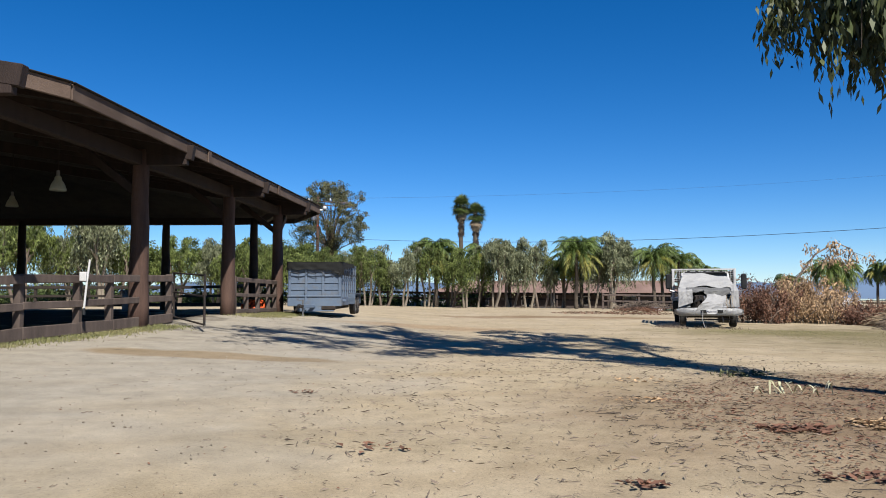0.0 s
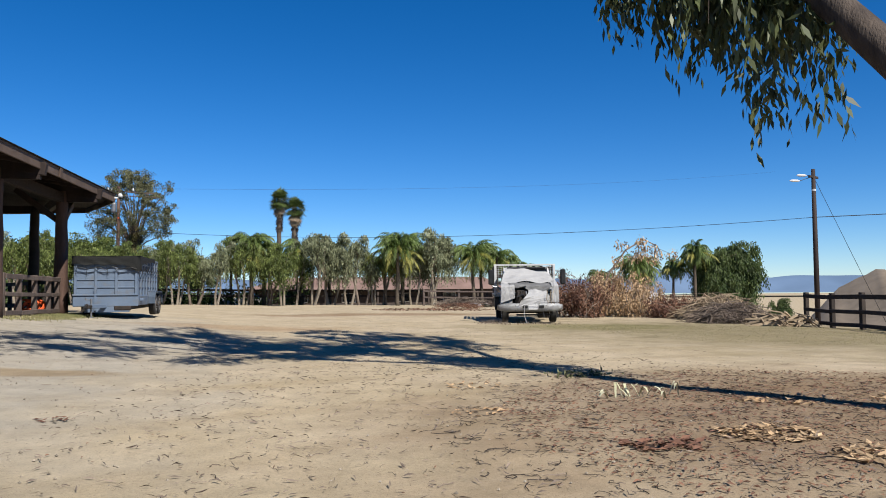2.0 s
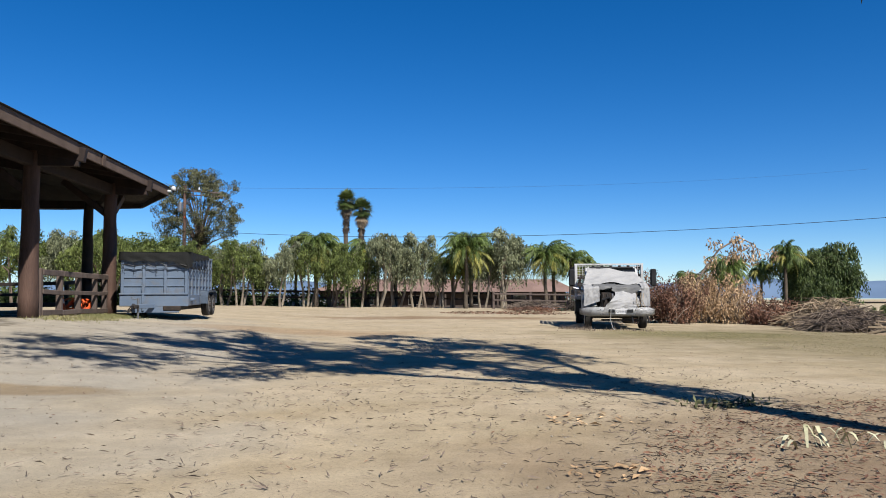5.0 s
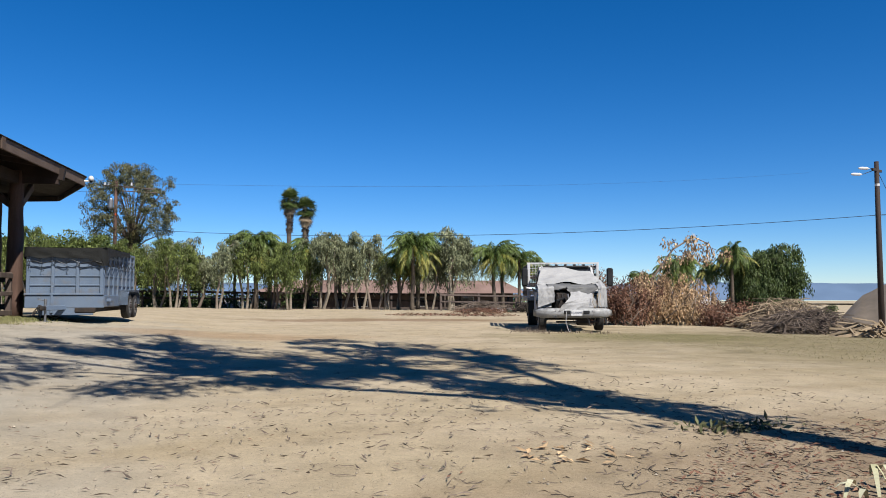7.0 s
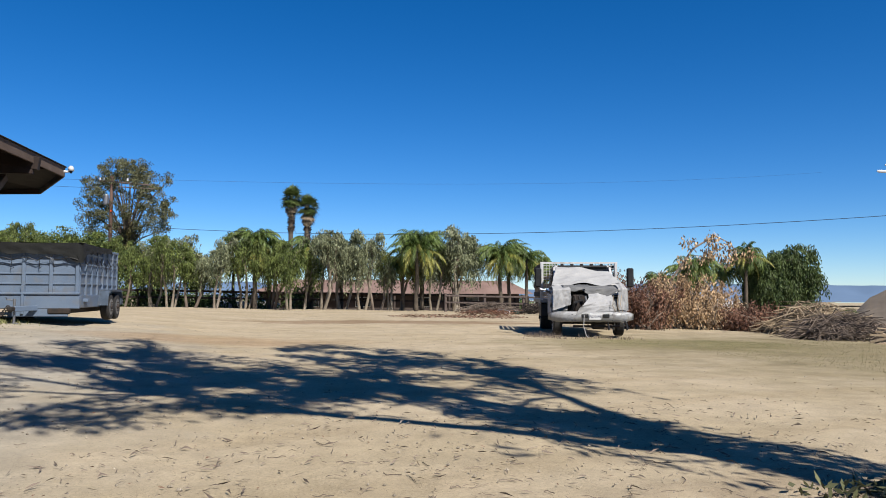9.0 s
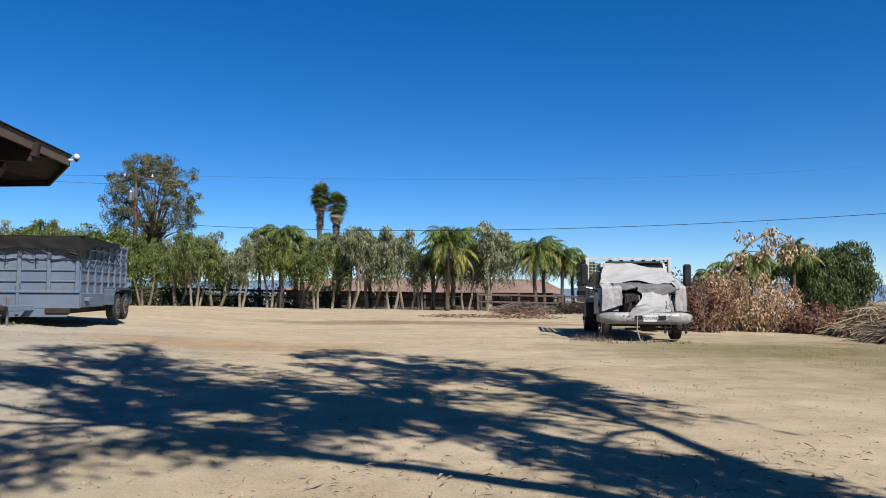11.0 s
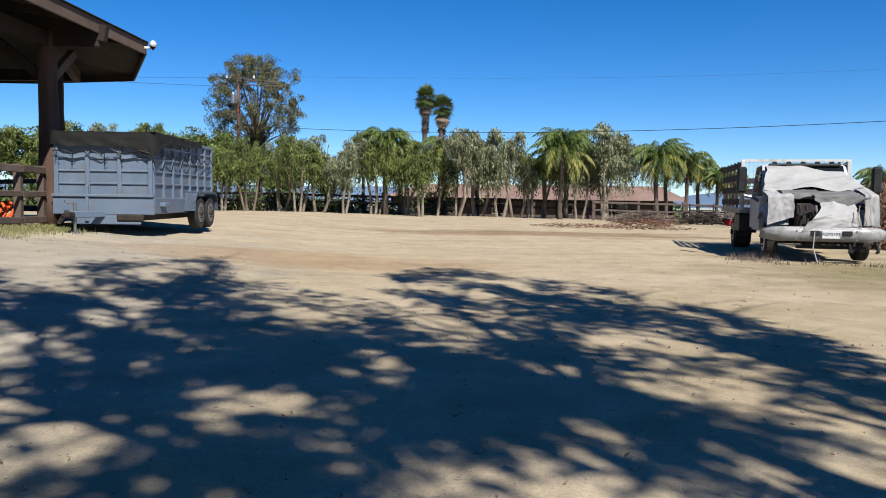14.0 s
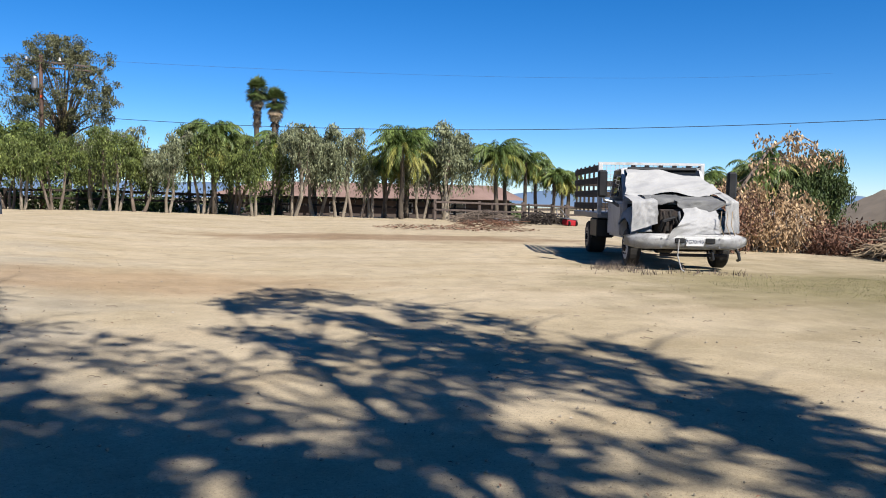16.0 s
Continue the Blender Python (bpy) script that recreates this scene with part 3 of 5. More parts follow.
beam((0.15, 0.3, TB - 0.04), (-0.31, -0.72, TB - 0.05), 0.10, 0.13, tongue)
part("tongue", tongue, M_BLUEGREY, trailer)
part("coupler", beam((-0.32, -0.70, TB - 0.05), (-0.32, -1.0, TB - 0.05), 0.12, 0.12, bevel=0.03), M_DARKSTEEL, trailer)
part("jack", tube([(-0.32, -0.62, -0.02), (-0.32, -0.62, 0.02), (-0.32, -0.62, 0.03), (-0.32, -0.62, 0.62)], [0.09, 0.09, 0.03, 0.035], 10), M_STEEL, trailer, "grey steel jack stand")
part("jack_crank", tube([(-0.32, -0.62, 0.58), (-0.50, -0.62, 0.60), (-0.50, -0.68, 0.66)], [0.012] * 3, 6), M_STEEL, trailer)
ch = bmesh.new()
for k in range(12):
    a = k * 0.55
    c = Vector((-0.42 - 0.16 * math.sin(a * 0.5), -0.72 - 0.02 * (k % 2), 0.42 - 0.20 * math.sin(k / 11 * math.pi)))
    tube([c + Vector((0.035 * math.cos(b / 8 * math.tau), 0.012 * (k % 2), 0.035 * math.sin(b / 8 * math.tau))) for b in range(9)], [0.009] * 9, 5, ch)
part("safety_chain", ch, M_DARKSTEEL, trailer)


def wheel(parent, x, y, z, r, w, rim_mat, name="wheel"):
    e = part(name, tube([(x - w / 2, y, z), (x - w / 2 + 0.03, y, z), (x + w / 2 - 0.03, y, z), (x + w / 2, y, z)], [r * 0.93, r, r, r * 0.93], 26), M_RUBBER, parent, "worn black tyre", smooth=False)
    for s in (-1, 1):
        part("rim", tube([(x + s * (w / 2 - 0.02), y, z), (x + s * (w / 2 + 0.006), y, z), (x + s * (w / 2 + 0.008), y, z)], [r * 0.62, r * 0.62, r * 0.5], 20), rim_mat, e, "grey steel rim")
        part("hub", tube([(x + s * (w / 2), y, z), (x + s * (w / 2 + 0.05), y, z)], [r * 0.22, r * 0.17], 12), M_DARKSTEEL, e)
        for k in range(6):
            a = k * math.tau / 6
            part("bolt", tube([(x + s * (w / 2), y + r * 0.36 * math.cos(a), z + r * 0.36 * math.sin(a)), (x + s * (w / 2 + 0.025), y + r * 0.36 * math.cos(a), z + r * 0.36 * math.sin(a))], [0.018, 0.018], 6), M_DARKSTEEL, e)
    return e


for s in (-1, 1):
    for y in (2.48, 3.29):
        wheel(trailer, s * (TW / 2 + 0.16), y, 0.37, 0.375, 0.22, M_STEEL)
    fb = bmesh.new()
    prof = [(1.90, 0.42), (1.94, 0.66), (2.08, 0.83), (2.24, 0.87), (3.54, 0.87), (3.70, 0.83), (3.82, 0.66), (3.86, 0.42)]
    x0, x1 = s * (TW / 2 + 0.03), s * (TW / 2 + 0.31)
    strip = [(fb.verts.new((x0, y, z)), fb.verts.new((x1, y, z)), fb.verts.new((x1, y, z - 0.06))) for y, z in prof]
    for a, b in zip(strip, strip[1:]):
        for k in range(2):
            fb.faces.new((a[k], a[k + 1], b[k + 1], b[k]))
    bmesh.ops.solidify(fb, geom=fb.faces[:], thickness=0.015)
    part("fender", fb, M_BLUEGREY, trailer)
    part("tail_lamp", box(0.05, 0.03, 0.12, pose(s * 0.9, TL + 0.015, TB + 0.1), bevel=0.008), M_REDPAINT, trailer, "red tail lamp")

# black tarp over the top, hanging down the front and half of the side with a ragged hem
tarp = empty("tarpaulin", trailer.matrix_basis.copy(), "black mesh tarpaulin draped over the trailer's top with ragged hem", "tarp")
bm = bmesh.new()
NU, NV = 60, 8
path = [(-1.03, 1.2), (-1.03, -0.07), (1.06, -0.07), (1.06, 3.1)]
seg = [1.27, 2.09, 3.17]
grid = []
for i in range(NU + 1):
    d = i / NU * sum(seg)
    k = 0
    while k < 2 and d > seg[k]:
        d -= seg[k]
        k += 1
    f = d / seg[k]
    px, py = path[k][0] + (path[k + 1][0] - path[k][0]) * f, path[k][1] + (path[k + 1][1] - path[k][1]) * f
    nxy = Vector(((-1, 0), (0, -1), (1, 0))[k])
    hang = 0.30 + 0.10 * noise.noise((i * 0.35, 0, 0)) + (0.26 * math.exp(-((i / NU * 6.53 - 3.3) / 0.22) ** 2)) - (0.16 * f if k == 2 else 0)
    col = []
    for j in range(NV + 1):
        v = j / NV
        o = 0.03 + 0.05 * v * noise.noise((i * 0.6, v * 2, 4)) + 0.02
        col.append(bm.verts.new((px + nxy.x * o, py + nxy.y * o, TH + 0.07 - hang * v - (0.03 * math.sin(f * math.pi) if j == 0 else 0))))
    grid.append(col)
for a, b in zip(grid, grid[1:]):
    for j in range(NV):
        bm.faces.new((a[j], b[j], b[j + 1], a[j + 1]))
part("skirt", bm, M_TARP_BLACK, tarp, smooth=True)
bm = bmesh.new()
top = [[bm.verts.new((-1.08 + 2.19 * i / 14, -0.12 + 3.25 * j / 14, TH + 0.055 - 0.16 * math.sin(i / 14 * math.pi) * math.sin(j / 14 * math.pi) * (0.7 + 0.5 * noise.noise((i * 0.5, j * 0.5, 0))))) for i in range(15)] for j in range(15)]
for a, b in zip(top, top[1:]):
    for i in range(14):
        bm.faces.new((a[i], a[i + 1], b[i + 1], b[i]))
part("top_sheet", bm, M_TARP_BLACK, tarp, smooth=True)
for k in range(7):
    x = -0.95 + k * 0.32
    z1 = 1.45 + 0.12 * math.sin(k * 4)
    part("tie_cord", tube([(x, -0.13, 1.74), (x + 0.05, -0.10, 1.62), (x + 0.02 * k, -0.09, z1), (x + 0.10, -0.09, z1 + 0.06)], [0.008] * 4, 5), M_BLACK, tarp)
for k in range(7):
    y = 0.2 + k * 0.42
    part("tie_cord", tube([(1.10, y, 1.72), (1.07, y + 0.1, 1.58), (1.07, y + 0.3, 1.52 + 0.05 * math.sin(k))], [0.008] * 3, 5), M_BLACK, tarp)

zig = [(1.085, 0.15 + 0.27 * k, 1.66 - 0.13 * (k % 2) - 0.02 * math.sin(k * 1.7)) for k in range(16)]
part("lacing", tube(zig, [0.013] * 16, 5), M_BLACK, tarp, "black cord lacing")
zag = [(-0.96 + 0.195 * k, -0.135, 1.66 + 0.05 * math.sin(k * 2.3) - 0.03 * (k % 2)) for k in range(11)]
part("lacing", tube(zag, [0.012] * 11, 5), M_BLACK, tarp, "black cord lacing")

# ---- flatbed truck with its bonnet off, draped in sheets ----
truck = empty("flatbed_truck", at(9.80, 28.95, -15, 0.0) @ Matrix.Diagonal((1.05, 1.05, 1.05, 1)), "white stake-bed truck without bonnet draped in white sheets", "truck")
# local: x across, y towards its rear, the front bumper at y = 0


def lathe_bumper():
    bm = bmesh.new()
    rows = []
    for i in range(25):
        u = i / 24 * 2 - 1
        x, y = 1.19 * u, 0.34 * max(0, abs(u) - 0.62) ** 1.6 / (0.38 ** 1.6) * 0.9
        sh = 0.06 * max(0, abs(u) - 0.8) / 0.2
        rows.append([bm.verts.new(v) for v in ((x, y + 0.10, 0.72 - sh), (x, y, 0.69 - sh), (x, y - 0.03, 0.60), (x, y, 0.46 + sh), (x, y + 0.10, 0.42 + sh))])
    for a, b in zip(rows, rows[1:]):
        for k in range(4):
            bm.faces.new((a[k], b[k], b[k + 1], a[k + 1]))
    bmesh.ops.solidify(bm, geom=bm.faces[:], thickness=0.02)
    return bm


bumper = part("bumper", lathe_bumper(), M_CHROME, truck, "dull chrome front bumper", smooth=True)
for x in (-0.20, 0.38):
    part("bumper_slot", box(0.19, 0.03, 0.10, pose(x, -0.028, 0.545), bevel=0.015), M_BLACK, bumper, "dark slot in the bumper")
for x in (-0.55, 0.55):
    for z in (0.47, 0.63):
        part("bolt", tube([(x, -0.04, z), (x, -0.02, z)], [0.02, 0.02], 8), M_STEEL, bumper)
plate = part("number_plate", box(0.33, 0.012, 0.165, pose(0.08, -0.046, 0.49), bevel=0.004), M_PLATE, bumper, "white number plate with dark characters")
cu = bpy.data.curves.new("plate_text", "FONT")
cu.body, cu.size, cu.align_x, cu.align_y, cu.extrude = "7G70193", 0.09, "CENTER", "CENTER", 0.002
tmp = bpy.data.objects.new("plate_text", cu)
scene.collection.objects.link(tmp)
bpy.context.view_layer.update()
me = bpy.data.meshes.new_from_object(tmp.evaluated_get(bpy.context.evaluated_depsgraph_get()))
bpy.data.objects.remove(tmp)
me.materials.clear()
me.materials.append(M_INK)
tx = new("plate_text", me)
tx.parent, tx.matrix_basis = plate, pose(0.08, -0.056, 0.572, 90, 0, 0)
part("chassis", box(0.9, 6.4, 0.22, pose(0, 3.5, 0.50)), M_DARKSTEEL, truck)
part("front_axle", tube([(-0.95, 1.05, 0.40), (0.95, 1.05, 0.40)], [0.07, 0.07], 10), M_DARKSTEEL, truck)
part("tow_bar", box(1.3, 0.08, 0.06, pose(0.15, 0.25, 0.27), bevel=0.01), M_DARKSTEEL, truck)
for x in (0.45, 0.95):
    part("tow_hook", tube([(x, 0.2, 0.42), (x, 0.06, 0.36), (x + 0.02, 0.05, 0.24), (x + 0.03, 0.18, 0.22)], [0.03] * 4, 7), M_BLACK, truck)
part("strap", tube([(-0.22, -0.05, 0.62), (-0.24, -0.06, 0.30), (-0.17, -0.10, 0.05), (-0.12, -0.14, 0.01)], [0.012] * 4, 6), M_SHEET, truck)
for x in (-0.88, 0.88):
    wheel(truck, x, 1.05, 0.38, 0.38, 0.24, M_CHROME)
    wheel(truck, x, 5.3, 0.40, 0.40, 0.42, M_STEEL)


def hull(sections, mat, name, parent, label="", smooth=False, bevel=0.0):
    """A body skinned over four-cornered cross-sections (y, half width low, half width high, z low, z high)."""
    bm = bmesh.new()
    rings = [[bm.verts.new(v) for v in ((-a, y, l), (a, y, l), (b, y, h), (-b, y, h))] for y, a, b, l, h in sections]
    for p, q in zip(rings, rings[1:]):
        for k in range(4):
            bm.faces.new((p[k], p[(k + 1) % 4], q[(k + 1) % 4], q[k]))
    bm.faces.new(rings[0][::-1])
    bm.faces.new(rings[-1])
    if bevel:
        bmesh.ops.bevel(bm, geom=bm.edges[:], offset=bevel, segments=2, affect="EDGES")
    return part(name, bm, mat, parent, label, smooth)


hull([(1.75, 0.98, 0.98, 0.55, 1.32), (3.1, 1.0, 1.0, 0.55, 1.34)], M_WHITE, "cab_body", truck, bevel=0.05)
hull([(1.72, 0.95, 0.94, 1.30, 1.36), (2.35, 0.90, 0.80, 2.02, 2.06), (3.05, 0.92, 0.84, 1.98, 2.06), (3.1, 0.97, 0.96, 1.30, 1.36)], M_WHITE, "cab_roof", truck, bevel=0.03)
part("windscreen", beam((0, 1.69, 1.36), (0, 2.30, 2.02), 1.62, 0.03, bevel=0.006), M_GLASS, truck, "dark windscreen")
part("visor", box(1.5, 0.12, 0.07, pose(0, 2.26, 2.00, -12, 0, 0), bevel=0.02), M_BLACK, truck, "dark roof visor")
for k in range(5):
    part("roof_lamp", box(0.10, 0.07, 0.05, pose(-0.6 + 0.3 * k, 2.38, 2.075), bevel=0.015), M_BLACK, truck)
for s in (-1, 1):
    part("side_window", box(0.02, 0.75, 0.46, pose(s * 0.945, 2.6, 1.42, 0, s * -7, 0), bevel=0.006), M_GLASS, truck)
    part("door_handle", box(0.03, 0.16, 0.04, pose(s * 1.01, 2.85, 1.16), bevel=0.008), M_CHROME, truck)
    fender = bmesh.new()
    arc = [(0.42, 0.62), (0.50, 0.86), (0.72, 1.04), (1.05, 1.12), (1.38, 1.08), (1.62, 0.98), (1.76, 0.80)]
    rows = [[fender.verts.new((s * x, y, z)) for x, z in ((0.62, z + 0.12), (0.90, z + 0.11), (1.02, z), (1.03, z - 0.14))] for y, z in arc]
    for a, b in zip(rows, rows[1:]):
        for k in range(3):
            fender.faces.new((a[k], b[k], b[k + 1], a[k + 1]))
    bmesh.ops.solidify(fender, geom=fender.faces[:], thickness=0.02)
    part("fender", fender, M_WHITE, truck, smooth=True)
    arm = tube([(s * 0.98, 1.95, 1.22), (s * 1.12, 1.85, 1.30), (s * 1.32, 1.82, 1.34), (s * 1.34, 1.82, 1.45)], [0.035] * 4, 8)
    mirror = part("mirror", box(0.20, 0.15, 0.58, pose(s * 1.37, 1.82, 1.40), bevel=0.04), M_BLACK, truck, "black towing mirror")
    part("mirror_glass", box(0.16, 0.012, 0.48, pose(s * 1.37, 1.90, 1.45), bevel=0.004), M_GLASS, mirror)
    part("mirror_arm", arm, M_STEEL, mirror)
# engine bay: dark gap, radiator, hoses, headlamp sockets
part("radiator", box(0.85, 0.10, 0.52, pose(-0.05, 0.52, 0.66), bevel=0.02), M_DARKSTEEL, truck)
part("cross_member", box(1.75, 0.10, 0.10, pose(0, 0.66, 1.02), bevel=0.02), M_BLACK, truck)
part("engine_block", box(0.7, 0.8, 0.5, pose(0, 1.05, 0.62), bevel=0.05), M_DARKSTEEL, truck)
part("bay_wall", box(1.7, 0.06, 0.65, pose(0, 1.66, 0.62)), M_BLACK, truck)
for x in (-0.42, -0.30, -0.12, 0.02):
    part("bracket", tube([(x, 0.33, 0.68), (x + 0.02, 0.30, 0.90), (x - 0.02, 0.34, 1.14)], [0.03, 0.022, 0.03], 8), M_DARKSTEEL if x < -0.2 else M_STEEL, truck)
part("hose", tube([(-0.5, 0.34, 0.75), (-0.45, 0.24, 0.95), (-0.25, 0.24, 1.02), (-0.15, 0.32, 0.88)], [0.04] * 4, 8), M_BLACK, truck)
for s in (-1, 1):
    part("headlamp_bracket", box(0.20, 0.14, 0.20, pose(s * 0.80, 0.78, 0.98), bevel=0.03), M_DARKSTEEL, truck)
# flat bed and stake sides
BW, BY0, BY1, BZ = 1.22, 3.2, 6.9, 0.92
part("bed_deck", box(2 * BW, BY1 - BY0, 0.14, pose(0, (BY0 + BY1) / 2, BZ), bevel=0.015), M_STEEL, truck, "grey steel bed edge")
part("headboard_frame", box(2 * BW, 0.05, 0.06, pose(0, BY0 + 0.03, 2.16)), M_WHITE, truck)
for s in (-1, 1):
    part("headboard_post", box(0.09, 0.07, 1.2, pose(s * (BW - 0.05), BY0 + 0.03, BZ + 0.08), bevel=0.012), M_WHITE, truck)
    part("mud_flap", box(0.5, 0.03, 0.5, pose(s * 0.9, 4.3, 0.42)), M_BLACK, truck)
    part("tool_box", box(0.42, 0.9, 0.42, pose(s * 0.98, 3.85, 0.48), bevel=0.02), M_BLACK, truck)
    for z in (1.12, 1.42, 1.72, 2.0):
        part("side_board", box(0.03, BY1 - BY0 - 0.1, 0.155, pose(s * (BW - 0.02), (BY0 + BY1) / 2 + 0.04, z), bevel=0.008), M_DARKWOOD, truck, "dark wooden stake side board")
    for k in range(6):
        part("stake", box(0.045, 0.07, 1.18, pose(s * (BW - 0.055), BY0 + 0.2 + k * 0.68, BZ + 0.1), bevel=0.008), M_DARKWOOD, truck)
for z in (1.12, 1.42, 1.72):
    part("tail_board", box(2 * BW - 0.2, 0.03, 0.155, pose(0, BY1 - 0.03, z), bevel=0.008), M_DARKWOOD, truck)
mesh = bmesh.new()
for k in range(24):
    x = -BW + 0.1 + k * (2 * BW - 0.2) / 23
    tube([(x, BY0 + 0.03, BZ + 0.14), (x, BY0 + 0.03, 2.16)], [0.008] * 2, 4, mesh)
for k in range(12):
    z = BZ + 0.2 + k * 0.09
    tube([(-BW + 0.1, BY0 + 0.03, z), (BW - 0.1, BY0 + 0.03, z)], [0.008] * 2, 4, mesh)
part("headboard_mesh", mesh, M_WHITE, truck)


def drape(rows, cols, shape, mat, name, label, wrinkle, seed):
    """A sheet over shape(u, v) with folds."""
    bm = bmesh.new()
    g = []
    for i in range(rows + 1):
        line = []
        for j in range(cols + 1):
            u, v = j / cols, i / rows
            p = Vector(shape(u, v))
            w = noise.fractal((u * 1.6 + seed, v * 2.4 + u * 1.5, seed), 1.0, 2.0, 3)
            fold = abs(noise.noise((u * 1.8 + v, seed, v * 6.0 + u * 2))) + 0.35 * abs(noise.noise((u * 4, v * 9 - u * 3, seed)))
            line.append(bm.verts.new(p + Vector((0.2 * w, -0.8 * abs(w) - 0.6 * fold, 0.35 * w)) * wrinkle))
        g.append(line)
    for a, b in zip(g, g[1:]):
        for j in range(cols):
            bm.faces.new((a[j], b[j], b[j + 1], a[j + 1]))
    e = part(name, bm, mat, None, smooth=True)
    e.matrix_basis = truck.matrix_basis.copy()
    return tagged(e, label, "sheet", "sheets draped over the truck")


def over_and_down(v, y0, y1, z0, z1, z2, turn=0.55):
    """Depth and height of a cloth that lies from y0 to y1 and then hangs from z1 to z2."""
    if v < turn:
        f = v / turn
        return y0 + (y1 - y0) * f, z0 + (z1 - z0) * f
    f = (v - turn) / (1 - turn)
    return y1 - 0.05 * math.sin(f * 1.57), z1 + (z2 - z1) * f


def cloth(u, v, x0, x1, y0, y1, z0, z1, z2, turn=0.55, taper=0.0):
    y, z = over_and_down(v, y0, y1, z0, z1, z2, turn)
    return (x0 + (x1 - x0) * u + taper * v * (0.5 - u), y, z)


drape(34, 48, lambda u, v: ((u - 0.5) * (1.62 + 0.36 * v) - 0.02, 2.22 - 0.98 * v - 0.05 * math.sin(v * 3), 2.00 - 0.53 * v - 0.10 * max(0, u - 0.45) * (1 - v) * 1.6 - 0.05 * math.sin(u * 11) * v ** 2), M_SHEET, "windscreen_sheet", "white canvas sheet stretched over windscreen and cowl", 0.13, 2.2)
drape(26, 26, lambda u, v: cloth(u, v, -1.02, -0.56, 1.35, 0.42, 1.46, 1.34, 0.74 + 0.16 * u, 0.4, -0.05), M_SHEET, "fender_sheet", "white sheet hanging over the headlamp opening", 0.08, 5.7)
drape(22, 30, lambda u, v: cloth(u, v, -0.72, 0.02, 1.40, 0.72, 1.49, 1.40, 1.26 + 0.05 * u, 0.7), M_GREYSHEET, "grey_sheet", "grey cloth tucked under the white sheet", 0.08, 17.3)
drape(22, 34, lambda u, v: cloth(u, v, -0.14, 0.88, 1.38, 0.50, 1.47, 1.34, 1.32 - 0.24 * math.sin(min(1.0, 0.1 + u) * 3.0), 0.55), M_GREYSHEET, "grey_sheet", "grey cloth bunched across the engine bay", 0.08, 12.4)
drape(26, 30, lambda u, v: (-0.06 + 0.66 * u - 0.42 * v ** 2 * (1 - u) ** 2 + 0.02 * math.sin(v * 7), 0.52 - (0.36 + 0.20 * (1 - u) ** 2) * math.sin(min(1, v * 1.2) * 1.57), 1.22 - 0.50 * v - 0.10 * max(0, v - 0.8) * max(0, 0.6 - u) * 9), M_SHEET, "radiator_sheet", "white sheet hanging from the engine bay to the bumper", 0.09, 9.1)
drape(28, 14, lambda u, v: cloth(u, v, 0.82, 1.03, 1.75, 0.46, 1.60, 1.36, 0.74, 0.5, -0.08), M_SHEET, "pillar_sheet", "narrow white sheet hanging down beside the wheel arch", 0.06, 21.0)
for x in (0.62, 0.74, 0.83):
    part("cord", tube([(x, 0.12, 1.16), (x - 0.05, 0.02, 0.9), (x + 0.02, 0.0, 0.70)], [0.008] * 3, 5), M_TAN, truck)

# ---- trees ----
def leaf_mesh(name, spots, size, mat, parent, droop=0.8, narrow=0.25, spread=0.6):
    """Many small pointed leaves, each at a spot (point, weight)."""
    n = len(spots)
    P = np.array(spots, dtype=float)
    rng = np.random.default_rng(int(abs(P).sum() * 10) % 99991)
    L = size * rng.uniform(0.6, 1.35, n)[:, None]
    d = rng.normal(0, spread, (n, 3))
    d[:, 2] -= droop
    d /= np.linalg.norm(d, axis=1)[:, None]
    s = np.cross(d, rng.normal(0, 1, (n, 3)))
    s /= np.linalg.norm(s, axis=1)[:, None] + 1e-9
    mid = P + d * L * 0.45
    V = np.stack([P, mid + s * L * narrow, P + d * L, mid - s * L * narrow], 1).reshape(-1, 3)
    F = np.arange(4 * n).reshape(n, 4)
    return raw(name, V.tolist(), F.tolist(), mat, parent)


def clump(rng, c, r, n, flat=1.0):
    v = rng.normal(0, 1, (n, 3))
    v /= np.linalg.norm(v, axis=1)[:, None]
    v *= (rng.uniform(0, 1, n)[:, None] ** 0.45) * r
    v[:, 2] *= flat
    return v + np.array(c)


def strands(rng, c, r, n, length, steps=9):
    """Hanging sprays from a clump."""
    out = []
    for _ in range(n):
        a = rng.uniform(0, math.tau)
        q = r * math.sqrt(rng.uniform(0.05, 1))
        p = np.array(c) + np.array([q * math.cos(a), q * math.sin(a), r * 0.6 * rng.uniform(-0.4, 0.8)])
        Ln = length * rng.uniform(0.4, 1.1)
        for k in range(steps):
            f = k / steps
            out.append(p + np.array([0.25 * f * math.cos(a), 0.25 * f * math.sin(a), -Ln * f]) + rng.normal(0, 0.06, 3))
    return np.array(out)


def branchy(base, tips, r0, bend_seed, bm=None):
    bm = bm or bmesh.new()
    b = Vector(base)
    for t in tips:
        t = Vector(t)
        pts = [b + (t - b) * k / 5 + Vector((noise.noise((k * 0.8, t.x, bend_seed)), noise.noise((k * 0.8, t.y, bend_seed + 3)), 0)) * 0.35 * (1 if 0 < k < 5 else 0) for k in range(6)]
        tube(pts, [r0 * (1 - 0.15 * k) for k in range(6)], 7, bm)
    return bm


